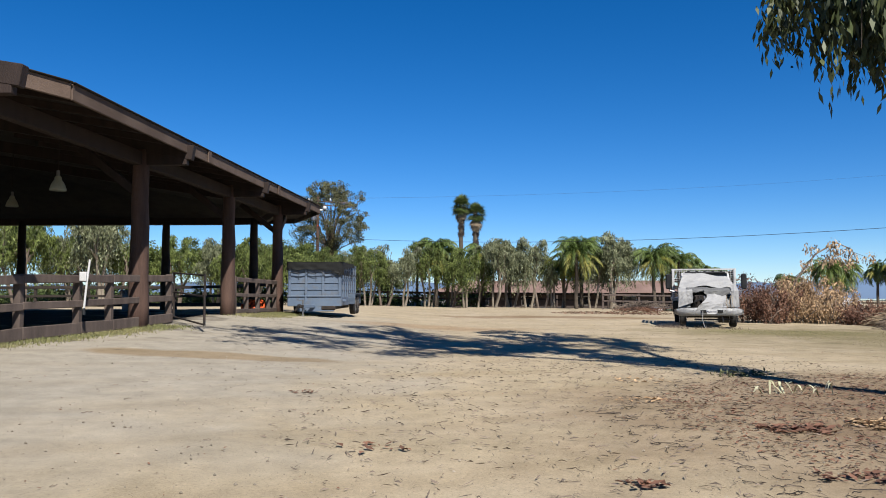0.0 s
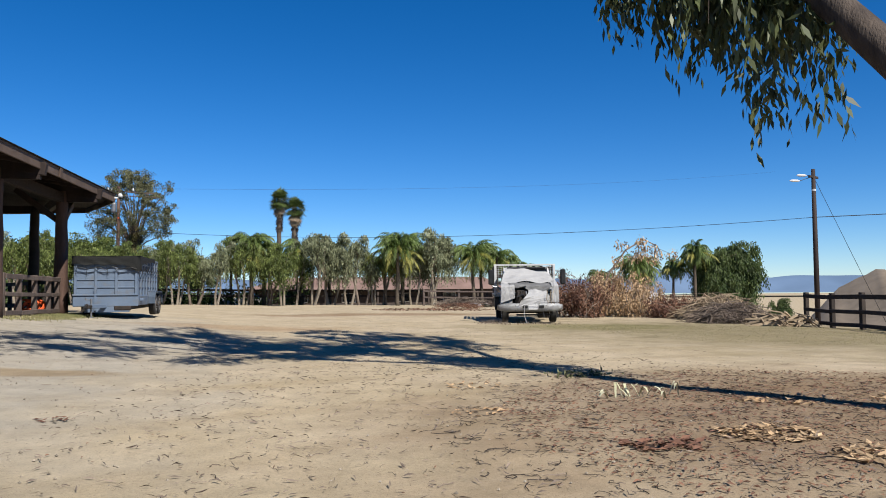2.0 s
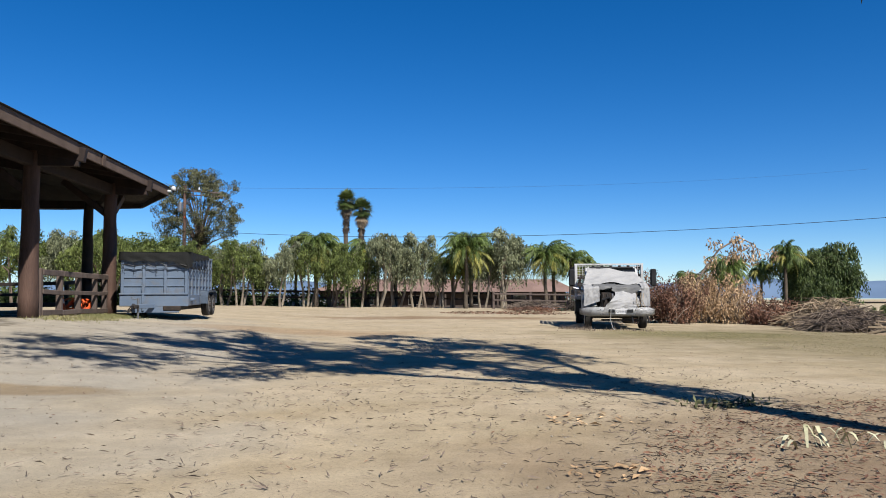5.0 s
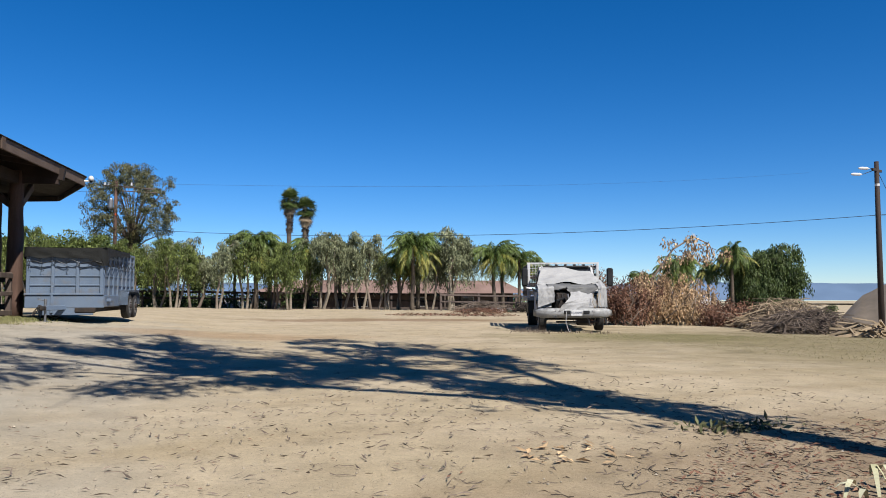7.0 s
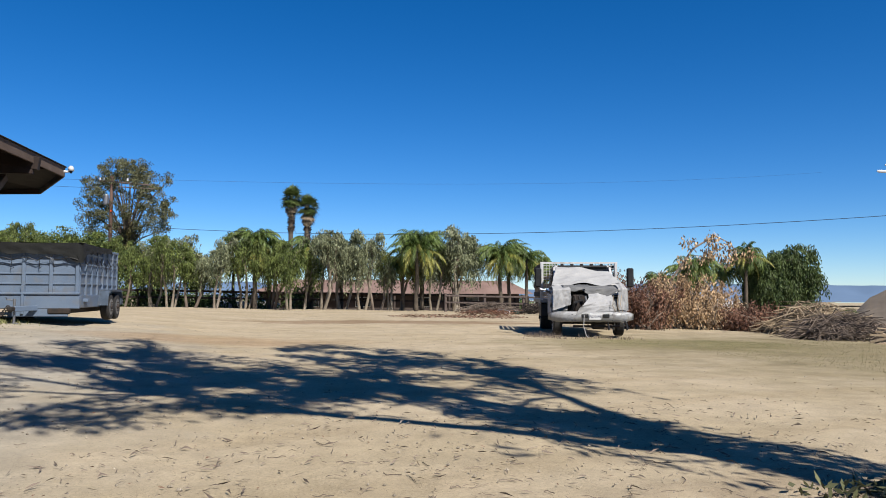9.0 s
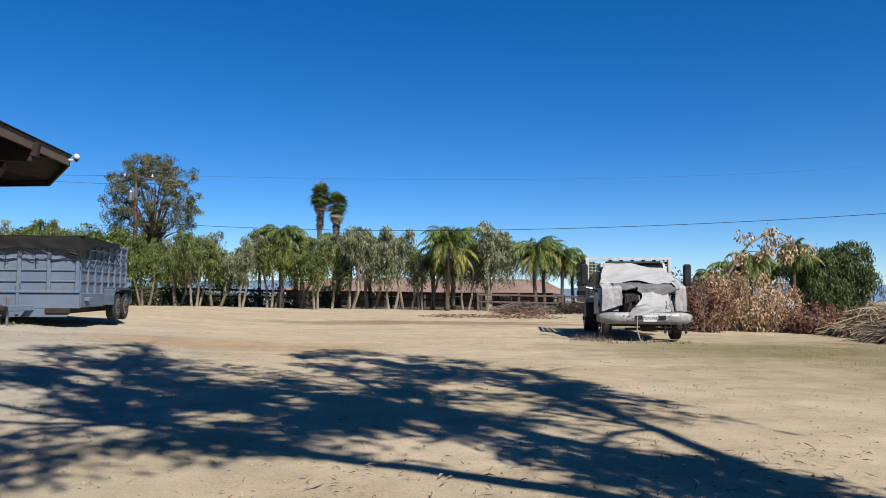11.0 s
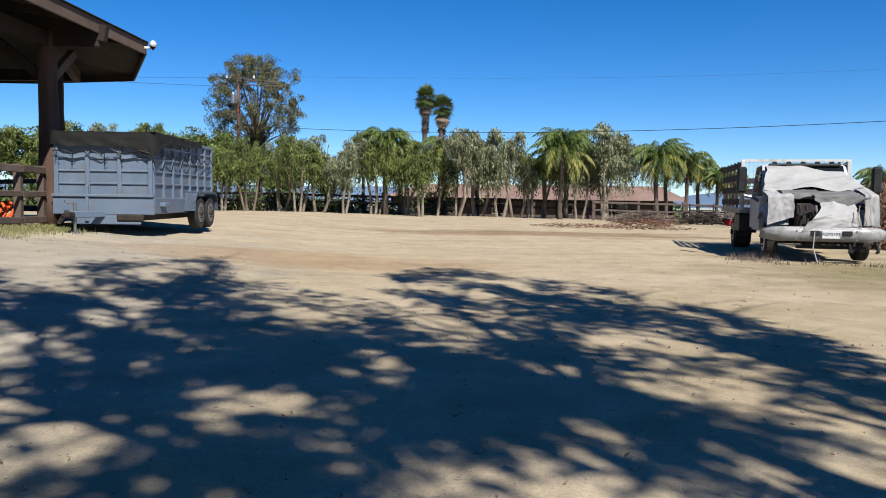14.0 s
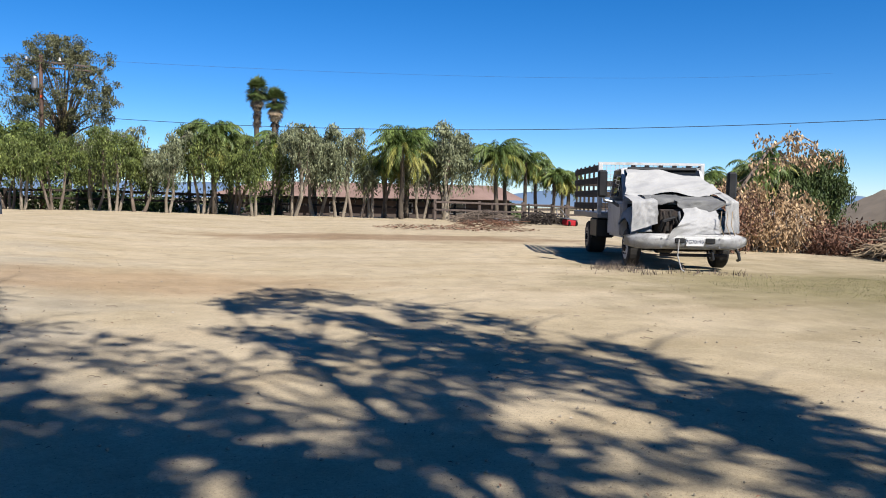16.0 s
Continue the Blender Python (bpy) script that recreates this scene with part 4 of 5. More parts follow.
def tree(kind, seed, h, w):
    """A tree of height h and crown width w, at the origin."""
    rng = np.random.default_rng(seed)
    e = empty("tree", Matrix(), *{
        "pepper": ("drooping dusty-green pepper tree in the boundary row", "tree", "boundary trees"),
        "slim": ("slender pale-trunked tree with sparse dusty foliage", "tree", "boundary trees"),
        "gum": ("tall eucalyptus with open grey-green crown", "tree"),
        "bushy": ("rounded bright green tree behind the yard", "tree", "background trees")}[kind])
    if kind == "gum":
        # open umbrella crown: leaf clumps gathered on the outer shell round bare boughs
        cl = []
        for k in range(250):
            a, el = rng.uniform(0, math.tau), rng.uniform(-0.75, 1.45)
            q = rng.uniform(0.6, 1.0)
            lump = 1 + 0.16 * noise.noise((math.cos(a) * 1.6, math.sin(a) * 1.6, el * 1.6 + seed))
            cl.append((w / 2 * q * lump * math.cos(el) * math.cos(a), w / 2 * q * lump * math.cos(el) * math.sin(a), h * (0.70 + 0.30 * q * lump * math.sin(el))))
        bm = bmesh.new()
        tube([(0, 0, -0.5), (0.15, 0, h * 0.2), (-0.1, 0, h * 0.42)], [0.34, 0.27, 0.22], 10, bm)
        for c in cl[::6]:
            tube([(-0.1, 0, h * 0.40), (c[0] * 0.35, c[1] * 0.35, h * 0.40 + (c[2] - h * 0.40) * 0.55), (c[0] * 0.75, c[1] * 0.75, h * 0.40 + (c[2] - h * 0.40) * 0.86), c], [0.09, 0.055, 0.03, 0.012], 6, bm)
        part("trunk", bm, M_BARK, e)
        spots = np.concatenate([clump(rng, c, rng.uniform(0.25, 0.6), 120, 0.8) for c in cl])
        leaf_mesh("crown", spots, 0.16, M_LEAF_EUC, e, 0.9, 0.19)
        low = np.concatenate([clump(rng, (rng.normal(0.2, 0.9), rng.normal(0, 0.9), h * rng.uniform(0.36, 0.58)), rng.uniform(0.4, 0.9), 170, 0.8) for k in range(38)])
        leaf_mesh("lower_crown", low, 0.17, M_LEAF_OLIVE, e, 0.8, 0.18)
        return e
    # several leaning stems that fork into boughs, each hung with curtains of narrow leaves
    stems = {"pepper": 3, "slim": 2, "bushy": 2}[kind]
    bm, cl = bmesh.new(), []
    for i in range(stems):
        a0 = rng.uniform(0, math.tau)
        foot = Vector((0.28 * math.cos(a0), 0.28 * math.sin(a0), -0.3))
        lean = rng.uniform(0.02, 0.20) * w
        fork = Vector((foot.x + lean * math.cos(a0), foot.y + lean * math.sin(a0), h * rng.uniform(0.36, 0.52)))
        kink = foot.lerp(fork, 0.5) + Vector((rng.normal(0, 0.12), rng.normal(0, 0.12), 0))
        tube([foot, kink, fork], [0.12, 0.095, 0.08], 8, bm)
        for k in range({"pepper": 5, "slim": 4, "bushy": 6}[kind]):
            a, q = a0 + rng.normal(0, 1.2), w * rng.uniform(0.08, 0.30)
            tip = fork + Vector((q * math.cos(a), q * math.sin(a), h * rng.uniform(0.10, 0.46)))
            tip.z = min(tip.z, h * 0.94)
            tube([fork, fork.lerp(tip, 0.5) + Vector((rng.normal(0, 0.12), rng.normal(0, 0.12), 0.1)), tip], [0.07, 0.045, 0.018], 6, bm)
            cl.append(tip)
            for _ in range(2):
                sp = tip + Vector((rng.normal(0, 0.35), rng.normal(0, 0.35), rng.uniform(0.1, 0.55)))
                tube([tip, sp], [0.018, 0.006], 4, bm)
                cl.append(sp)
    part("trunk", bm, M_PALEBARK if seed % 2 else M_BARK, e)
    if kind == "bushy":
        spots = np.concatenate([clump(rng, c, rng.uniform(0.55, 1.15), 420, 0.8) for c in cl])
        leaf_mesh("crown", spots, 0.21, M_LEAF_TREE if seed % 2 else M_LEAF_DARK, e, 0.3, 0.26)
        return e
    curtains = []
    for c in cl:
        curtains.append(clump(rng, c, rng.uniform(0.18, 0.42), 70, 0.9))
        curtains.append(strands(rng, c, rng.uniform(0.15, 0.45), 12 if kind == "pepper" else 8, h * rng.uniform(0.12, 0.48), 16))
    leaf_mesh("crown", np.concatenate(curtains), 0.21, M_LEAF_TREE if seed % 3 else M_LEAF_PALE, e, 1.0, 0.15, 0.42)
    return e


def frond(rng, base, a, length, rise, verts, faces, bend=2.1):
    """One feather frond: a rib that leaves the trunk at the angle rise and bows over, with hanging leaflets."""
    n = 24
    d = np.array([math.cos(a), math.sin(a), 0.0])
    side = np.array([-d[1], d[0], 0.0])
    p, step, last = np.array(base, float), length / n, None
    for k in range(n):
        f = k / n
        el = rise - bend * f ** 1.25
        way = d * math.cos(el) + np.array([0, 0, math.sin(el)])
        q = p + way * step
        i = len(verts)
        verts += [tuple(p - side * 0.022 * (1.2 - f)), tuple(p + side * 0.022 * (1.2 - f)), tuple(q + side * 0.018 * (1.2 - f)), tuple(q - side * 0.018 * (1.2 - f))]
        faces.append((i, i + 1, i + 2, i + 3))
        p = q
        if k < 3:
            continue
        for s in (-1, 1):
            L = 0.20 * length * math.sin(math.pi * min(1, f * 0.85 + 0.2)) * rng.uniform(0.8, 1.2) + 0.08
            tip = p + side * s * L * rng.uniform(0.35, 0.6) + way * L * 0.4 + np.array([0, 0, -L * rng.uniform(0.45, 0.85)])
            i = len(verts)
            verts += [tuple(p), tuple(p + way * 0.045 + (tip - p) * 0.4), tuple(tip), tuple(p - way * 0.045 + (tip - p) * 0.4)]
            faces.append((i, i + 1, i + 2, i + 3))


def queen_palm(seed, h, spread=2.35):
    rng = np.random.default_rng(seed)
    e = empty("palm_tree", Matrix(), "feathery queen palm with arching green fronds", "palm", "queen palms")
    part("trunk", tube([(0.05 * math.sin(k), 0, -0.3 + (h + 0.3) * k / 8) for k in range(9)], [0.17 - 0.006 * k + 0.01 * (k % 2) for k in range(9)], 10), M_PALMTRUNK, e, smooth=True)
    for name, mat, count, lo, hi, bend in (("crown", M_FROND, 64, -0.2, 1.45, 2.55), ("old_fronds", M_FROND_YELLOW, 16, -0.6, 0.4, 1.5)):
        V, F = [], []
        for k in range(count):
            frond(rng, (rng.normal(0, 0.05), rng.normal(0, 0.05), h - rng.uniform(0, 0.25)), rng.uniform(0, math.tau), spread * rng.uniform(0.75, 1.15), rng.uniform(lo, hi), V, F, bend * rng.uniform(0.8, 1.15))
        raw(name, V, F, mat, e)
    return e


def fan_palm(seed, h):
    rng = np.random.default_rng(seed)
    e = empty("fan_palm", Matrix(), "tall fan palm with spiky head and tan skirt of dead fronds", "palm", "fan palms")
    part("trunk", tube([(0.10 * math.sin(k * 0.6), 0, -1 + (h + 1) * k / 9) for k in range(10)], [0.42 - 0.018 * k for k in range(10)], 10), M_PALMTRUNK, e, smooth=True)

    def fans(name, mat, count, lo, hi, stalk, blade, drop):
        V, F = [], []
        for k in range(count):
            a, el = rng.uniform(0, math.tau), rng.uniform(lo, hi)
            d = np.array([math.cos(a) * math.cos(el), math.sin(a) * math.cos(el), math.sin(el)])
            s = np.array([-math.sin(a), math.cos(a), 0.0])
            u = np.cross(s, d)
            root = np.array([0, 0, h - rng.uniform(0, drop)])
            c = root + d * stalk * rng.uniform(0.5, 1.1)
            i = len(V)
            V += [tuple(root - s * 0.03), tuple(root + s * 0.03), tuple(c + s * 0.02), tuple(c - s * 0.02)]
            F.append((i, i + 1, i + 2, i + 3))
            for j in range(13):
                b = (j - 6) / 6 * 1.5
                q = d * math.cos(b) + s * math.sin(b) + u * rng.normal(0, 0.12)
                tip = c + q * blade * rng.uniform(0.8, 1.15) - np.array([0, 0, 0.22 * blade])
                n = np.cross(q, u)
                n /= np.linalg.norm(n) + 1e-9
                i = len(V)
                V += [tuple(c), tuple(c + (tip - c) * 0.5 + n * 0.055), tuple(tip), tuple(c + (tip - c) * 0.5 - n * 0.055)]
                F.append((i, i + 1, i + 2, i + 3))
        return raw(name, V, F, mat, e)

    fans("crown", M_FANLEAF, 105, -0.9, 1.5, 1.05, 0.95, 0.4)
    fans("dead_fronds", M_TAN, 44, -1.35, -0.5, 0.75, 0.8, 1.5)
    fans("old_skirt", M_DARKWOOD, 46, -1.4, -0.8, 0.35, 0.6, 4.2)
    return e


def place(ob, x, y, rz=0, s=1.0):
    """The thing itself the first time, a copy of it after that."""
    m = pose(x, y, ground_z(x, y) - 0.05, 0, 0, rz)
    if ob.get("used"):
        c = copy_thing(ob, m)
    else:
        c = ob
        c.matrix_basis = m
        c["used"] = 1
    c.scale = (s, s, s)
    return c


peppers = [tree("pepper", k, 5.9, 4.4) for k in (3, 4, 8, 9, 13)]
slims = [tree("slim", k, 5.5, 2.6) for k in (5, 11, 12, 15)]
bushies = [tree("bushy", k, 5.4, 4.6) for k in (21, 22)]
queens = [queen_palm(31, 5.1, 2.5), queen_palm(32, 4.9, 2.9), queen_palm(33, 4.6, 2.2), queen_palm(34, 7.4, 2.3)]
rr = random.Random(5)
for x, y, k, s in ((-33, 67, 0, 1.1), (-29.5, 68, 1, 1.0), (-24, 67, 2, 1.1), (-20.5, 68, 3, 1.0), (-17, 67, 4, 1.0), (-13.4, 68, 2, 0.84), (-10.3, 65.8, 1, 0.82), (-8.5, 67.4, 3, 0.84),
                   (-7.0, 66.0, 4, 0.86), (0.0, 66.4, 2, 0.92), (-1.9, 67.2, 4, 0.95), (3.6, 66.0, 0, 1.04), (5.2, 67.0, 3, 1.0), (13.6, 66.0, 3, 1.07), (14.6, 67.5, 0, 0.98)):
    place(peppers[k], x, y, rr.uniform(0, 360), s)
for x, y, k, s in ((-27.5, 61, 0, 1.3), (-33, 59, 2, 1.35), (-39, 62, 3, 1.35), (-30, 64, 4, 1.2), (-36, 64, 1, 1.3)):
    place(peppers[k], x, y, rr.uniform(0, 360), s)
for x, y, k, s in ((-18.5, 66, 0, 0.95), (-12.2, 66, 1, 0.85), (-5.7, 66, 2, 1.02), (-4.1, 66, 3, 0.9), (1.4, 65.4, 1, 0.9), (2.2, 66.8, 0, 0.84), (6.6, 66, 3, 1.0), (7.8, 65.6, 2, 1.0), (8.9, 66.2, 1, 0.92), (9.6, 67, 0, 0.95), (12.2, 66.6, 3, 0.9)):
    place(slims[k], x, y, rr.uniform(0, 360), s)
for x, y, k, s in ((-1.2, 66.9, 0, 1.02), (-0.2, 69, 2, 1.05), (3.0, 70, 2, 1.12), (10.6, 64.6, 1, 0.98), (11.6, 68.0, 0, 1.08), (9.9, 66.8, 2, 0.8), (17.4, 65.8, 1, 0.93), (19.7, 66.4, 0, 0.85), (20.9, 67.5, 2, 0.85), (18.5, 67.2, 1, 0.9), (21.6, 65.8, 2, 0.74), (23.4, 67.6, 2, 0.7), (22.4, 66.2, 2, 0.72),
                   (5.4, 70, 2, 0.95), (-3.0, 71, 2, 0.8), (33.3, 66, 0, 0.98), (24.5, 70, 2, 0.7)):
    place(queens[k], x, y, rr.uniform(0, 360), s)
for x, y, k, s in ((-30, 75, 0, 1.1), (-22, 78, 1, 1.15), (-17.5, 77, 0, 1.08), (-15.2, 70, 0, 1.0), (-44, 66, 0, 1.1), (-9.5, 76, 0, 0.9), (-6, 79, 1, 0.8), (-50, 60, 1, 1.0), (-12.8, 72, 1, 0.95)):
    place(bushies[k], x, y, rr.uniform(0, 360), s)
gum = tree("gum", 41, 12.3, 7.9)
place(gum, -11.5, 74)
for seed, x, h in ((51, 1.64, 17.0), (52, 3.75, 15.8)):
    place(fan_palm(seed, h), x, 112, 0, 1.0)
# palms and dense greenery on the slope past the debris
for x, y, k, s in ((38.7, 66, 3, 1.0), (40.4, 67.5, 3, 0.95), (37.6, 68, 3, 0.8)):
    place(queens[k], x, y, rr.uniform(0, 360), s)
dense = tree("pepper", 16, 5.8, 3.2)
for child in dense.children:
    if child.name.startswith("crown"):
        child.data.materials[0] = M_LEAF_DARK
for x, y, s in ((41.1, 66, 1.4), (42.5, 66, 1.58), (43.7, 67, 1.3), (42.0, 67.5, 1.45), (41.8, 65.4, 1.3), (42.9, 67.2, 1.5), (43.3, 60, 0.66)):
    place(dense, x, y, rr.uniform(0, 360), s)

# low far woods and shrubs that close the view between the trunks
rng = np.random.default_rng(90)
far = []
for k in range(150):
    x = rng.uniform(-75, 34)
    y = rng.uniform(80, 84) if x < -16 else rng.uniform(97, 120)
    far.append(clump(rng, (x, y, ground_z(x, y) + rng.uniform(0.4, 2.2)), rng.uniform(1.4, 2.4), 260, 0.8))
for k in range(44):
    x = rng.uniform(9, 36)
    y = rng.uniform(98, 102)
    far.append(clump(rng, (x, y, ground_z(x, y) + rng.uniform(1.2, 4.6)), rng.uniform(1.2, 2.0), 260, 0.8))
tagged(leaf_mesh("far_woods", np.concatenate(far), 0.42, M_LEAF_DARK, None, 0.3, 0.35), "low dark green scrub behind the tree row", "scrub", kind="stuff")
near = []
for k in range(100):
    x = rng.uniform(-46, 3)
    near.append(clump(rng, (x, rng.uniform(70, 73), rng.uniform(0.2, 1.3)), rng.uniform(0.8, 1.5), 260, 0.8))
tagged(leaf_mesh("undergrowth", np.concatenate(near), 0.24, M_LEAF_DARK, None, 0.3, 0.3), "green undergrowth beneath the tree row", "scrub", kind="stuff")

# the big eucalyptus whose crown overhangs the yard and shades it
big = empty("shade_tree", at(8.3, 6.2), "large leaning eucalyptus with hanging leaves that shades the yard", "tree")
NEAR_EDGE = [(-6, 16.2), (-2.2, 15.3), (-0.6, 14.6), (0.5, 15.8), (1.6, 15.9), (2.2, 14.1), (3, 12.4), (5, 10.6)]
FAR_EDGE = [(-6, 21), (-4.4, 22.3), (-3.6, 24.3), (-2.3, 26.2), (-0.9, 24.2), (0, 23.9), (0.8, 26), (1.4, 27), (2.8, 26), (4.1, 23.6), (4.7, 21), (5, 19.5), (6, 12)]
rng = np.random.default_rng(77)
limbs, tw, leaves = bmesh.new(), bmesh.new(), []
FOOT = Vector((8.3, 6.2, ground_z(8.3, 6.2)))
FORK = Vector((-2.1, 2.7, 4.9))
tube([(0, 0, -0.3), (-0.8, 0.6, 1.6), (-1.75, 1.5, 3.4), FORK], [0.36, 0.27, 0.20, 0.17], 14, limbs)


def shading(gx, gy, h):
    """The point at height h that throws its shadow on the ground at gx, gy."""
    return Vector((gx, gy, 0)) + Vector((0.373, -0.858, 1)) * h - FOOT


MAIN_LIMBS = [shading(4.3, 16.6, 7.6), shading(2.4, 18.0, 8.4), shading(-0.4, 17.2, 8.7)]
for p in MAIN_LIMBS:
    tube([FORK, FORK.lerp(p, 0.5) + Vector((rng.normal(0, 0.15), rng.normal(0, 0.15), 0.3)), p], [0.13, 0.10, 0.075], 9, limbs)

# where the shade of each bough ends on the yard, and how high the bough reaches
for gx, gy, h, full, bare in ((4.5, 19.9, 8.8, 0.8, 0.5), (3.6, 18.8, 9.4, 0.7, 0.4), (4.5, 21.8, 9.8, 1.3, 0.6), (4.0, 23.4, 10.4, 0.9, 0.6), (3.0, 25.0, 11.0, 1.0, 0.5), (1.5, 26.6, 12.0, 1.1, 0.5), (0.9, 25.4, 11.6, 0.8, 0.5), (-2.0, 26.0, 12.0, 1.2, 0.55), (-3.2, 24.6, 11.7, 1.2, 0.55),
                              (-4.4, 22.6, 11.4, 1.3, 0.5), (-5.9, 20.6, 11.0, 1.3, 0.5), (-5.0, 18.4, 10.6, 1.2, 0.5), (-4.2, 16.8, 10.0, 0.9, 0.6), (-1.6, 15.4, 9.4, 0.5, 0.6), (0.6, 16.8, 10.2, 1.1, 0.35), (2.0, 20.5, 10.8, 1.2, 0.4), (-1.4, 19.8, 11.2, 0.8, 0.4),
                              (0.6, 19.6, 10.9, 1.6, 0.4), (-1.0, 21.4, 11.3, 1.2, 0.5), (3.4, 22.4, 10.6, 1.3, 0.5), (-0.4, 17.8, 10.4, 0.5, 0.4), (3.0, 14.4, 8.4, 0.4, 0.4),
                              (-0.8, 20.6, 11.0, 1.6, 0.6), (-1.8, 22.6, 11.5, 1.4, 0.6), (0.0, 19.0, 10.7, 1.6, 0.55), (1.2, 18.4, 10.6, 1.4, 0.5), (2.4, 17.6, 10.2, 1.6, 0.5), (1.2, 19.2, 10.4, 1.8, 0.3), (1.9, 18.6, 10.2, 1.5, 0.3), (-2.4, 20.6, 11.3, 1.4, 0.6), (2.6, 23.8, 10.9, 1.0, 0.6), (1.6, 22.6, 10.8, 1.0, 0.6)):
    end = shading(gx, gy, h)
    bow = Vector((rng.normal(0, 0.3), rng.normal(0, 0.3), 0))
    root = min(MAIN_LIMBS, key=lambda p: (p - end).length + 1.2 * abs(p.x - end.x))
    e4 = [root, root.lerp(end, 0.33) - bow * 0.6 + Vector((0, 0, 0.4)), root.lerp(end, 0.66) + bow * 0.8 + Vector((0, 0, 0.4)), end]
    tube(e4, [0.055, 0.04, 0.026, 0.012], 7, limbs)
    for k in range(int(13 * full * (1.25 - bare))):
        f = rng.uniform(0.5 * bare, 1.0)
        i = min(2, int(f * 3))
        p = e4[i].lerp(e4[i + 1], f * 3 - i)
        d = (e4[i + 1] - e4[i]).normalized()
        turn = rng.choice((-1, 1)) * rng.uniform(0.15, 0.8)
        d = Vector((d.x * math.cos(turn) - d.y * math.sin(turn), d.x * math.sin(turn) + d.y * math.cos(turn), rng.normal(0.1, 0.15)))
        c = p + d.normalized() * rng.uniform(0.8, 2.4) * (1.2 - 0.4 * f)
        tube([p, (p + c) / 2 + Vector((0, 0, 0.12)), c], [0.024, 0.015, 0.006], 5, tw)
        n = int(rng.uniform(50, 150))
        u = rng.uniform(0.15, 1.05, n)[:, None]
        sp = np.array(p) * (1 - u) + np.array(c) * u + rng.normal(0, 0.17, (n, 3))
        sp[:, 2] -= np.abs(rng.normal(0, 0.28, n))
        for q in sp:
            gx, gy = q[0] + FOOT.x - 0.373 * (q[2] + FOOT.z), q[1] + FOOT.y + 0.858 * (q[2] + FOOT.z)
            ragged = 0.5 * noise.noise((gx * 1.3, gy * 0.8, 5.0))
            ray, out = math.atan2(gy - 13.0, gx - 4.6), math.hypot(gy - 13.0, gx - 4.6)
            if q[2] > 7.0 and lerp_table(gx, NEAR_EDGE) + ragged < gy < lerp_table(gx, FAR_EDGE) + ragged and 0.8 * noise.noise((ray * 14.0, out * 0.7, 11.0)) + 0.6 * noise.noise((ray * 30.0, out * 1.2, 3.0)) < 0.22:
                leaves.append(q)
part("trunk", limbs, M_BIGBARK, big, smooth=True)
part("twig", tw, M_BIGBARK, big)
leaf_mesh("crown", np.array(leaves), 0.26, M_BIGLEAF, big, 0.8, 0.15)
hang, ht = [], bmesh.new()
for (x, y, z, n, Ln) in ((-2.9, 3.3, 5.2, 7, 1.4), (-2.0, 3.0, 4.6, 13, 1.5), (-3.1, 4.8, 5.9, 14, 1.1), (-2.5, 4.4, 5.5, 16, 1.2), (-2.2, 3.8, 5.4, 16, 1.1), (-1.9, 2.8, 5.0, 13, 1.1), (-2.7, 4.0, 5.9, 16, 0.9), (-2.3, 3.4, 5.3, 12, 1.0)):
    hang.append(strands(rng, (x, y, z), 0.33, n * 2, Ln, 20))
    tube([(-2.6, 3.4, 6.6), (x * 0.95, y * 0.95, z + 0.7), (x, y, z), (x, y + 0.05, z - Ln * 0.5)], [0.03, 0.02, 0.01, 0.005], 5, ht)
part("hanging_twig", ht, M_BIGBARK, big)
leaf_mesh("hanging_leaves", np.concatenate(hang), 0.2, M_BIGLEAF, big, 1.2, 0.14, 0.4)


# ---- poles and wires ----
def utility_pole(x, y, h, base, label, arms):
    e = empty("utility_pole", pose(x, y, base), label, "pole", "utility poles")
    part("shaft", tube([(0, 0, -1), (0, 0, h * 0.5), (0, 0, h)], [0.17, 0.15, 0.12], 12), M_LOG if arms < 0 else M_BROWN, e, smooth=True)
    return e


pr = utility_pole(33.75, 43.5, 10.6, -1.85, "dark wooden utility pole with crossarm and insulators", 1)
part("crossarm", beam((-0.55, -0.3, 10.1), (0.55, 0.3, 10.1), 0.12, 0.14), M_DARKWOOD, pr)
for k, (x, z) in enumerate(((-1.0, 10.15), (-1.5, 9.8))):
    part("insulator", tube([(x - 0.35, -0.2, z), (x - 0.2, -0.2, z), (x + 0.2, -0.2, z), (x + 0.35, -0.2, z)], [0.03, 0.08, 0.08, 0.03], 10), M_CAMERAWHITE, pr, "white insulator")
    part("insulator_link", tube([(x + 0.35, -0.2, z), (-0.2, -0.1, 10.1)], [0.02, 0.02], 5), M_WIRE, pr)
part("band", tube([(0, 0, 9.2), (0, 0, 9.33)], [0.132, 0.132], 12), M_CAMERAWHITE, pr)
pl = utility_pole(-12.35, 71.5, 10.4, 0.0, "brown wooden utility pole with crossarm and transformer", -1)
part("crossarm", beam((-0.9, -0.2, 10.0), (3.0, -0.2, 9.75), 0.10, 0.11), M_RAIL, pl)
part("crossarm", beam((0.5, -0.3, 9.55), (3.2, -0.3, 9.45), 0.07, 0.08), M_RAIL, pl)
part("transformer", tube([(-0.35, -0.2, 8.1), (-0.35, -0.2, 8.2), (-0.35, -0.2, 8.85), (-0.35, -0.2, 8.95)], [0.16, 0.21, 0.21, 0.16], 14), M_STEEL, pl, "white transformer can")
part("marker", box(0.12, 0.04, 0.14, pose(0.05, -0.18, 7.6)), M_ORANGE, pl, "orange marker plate")
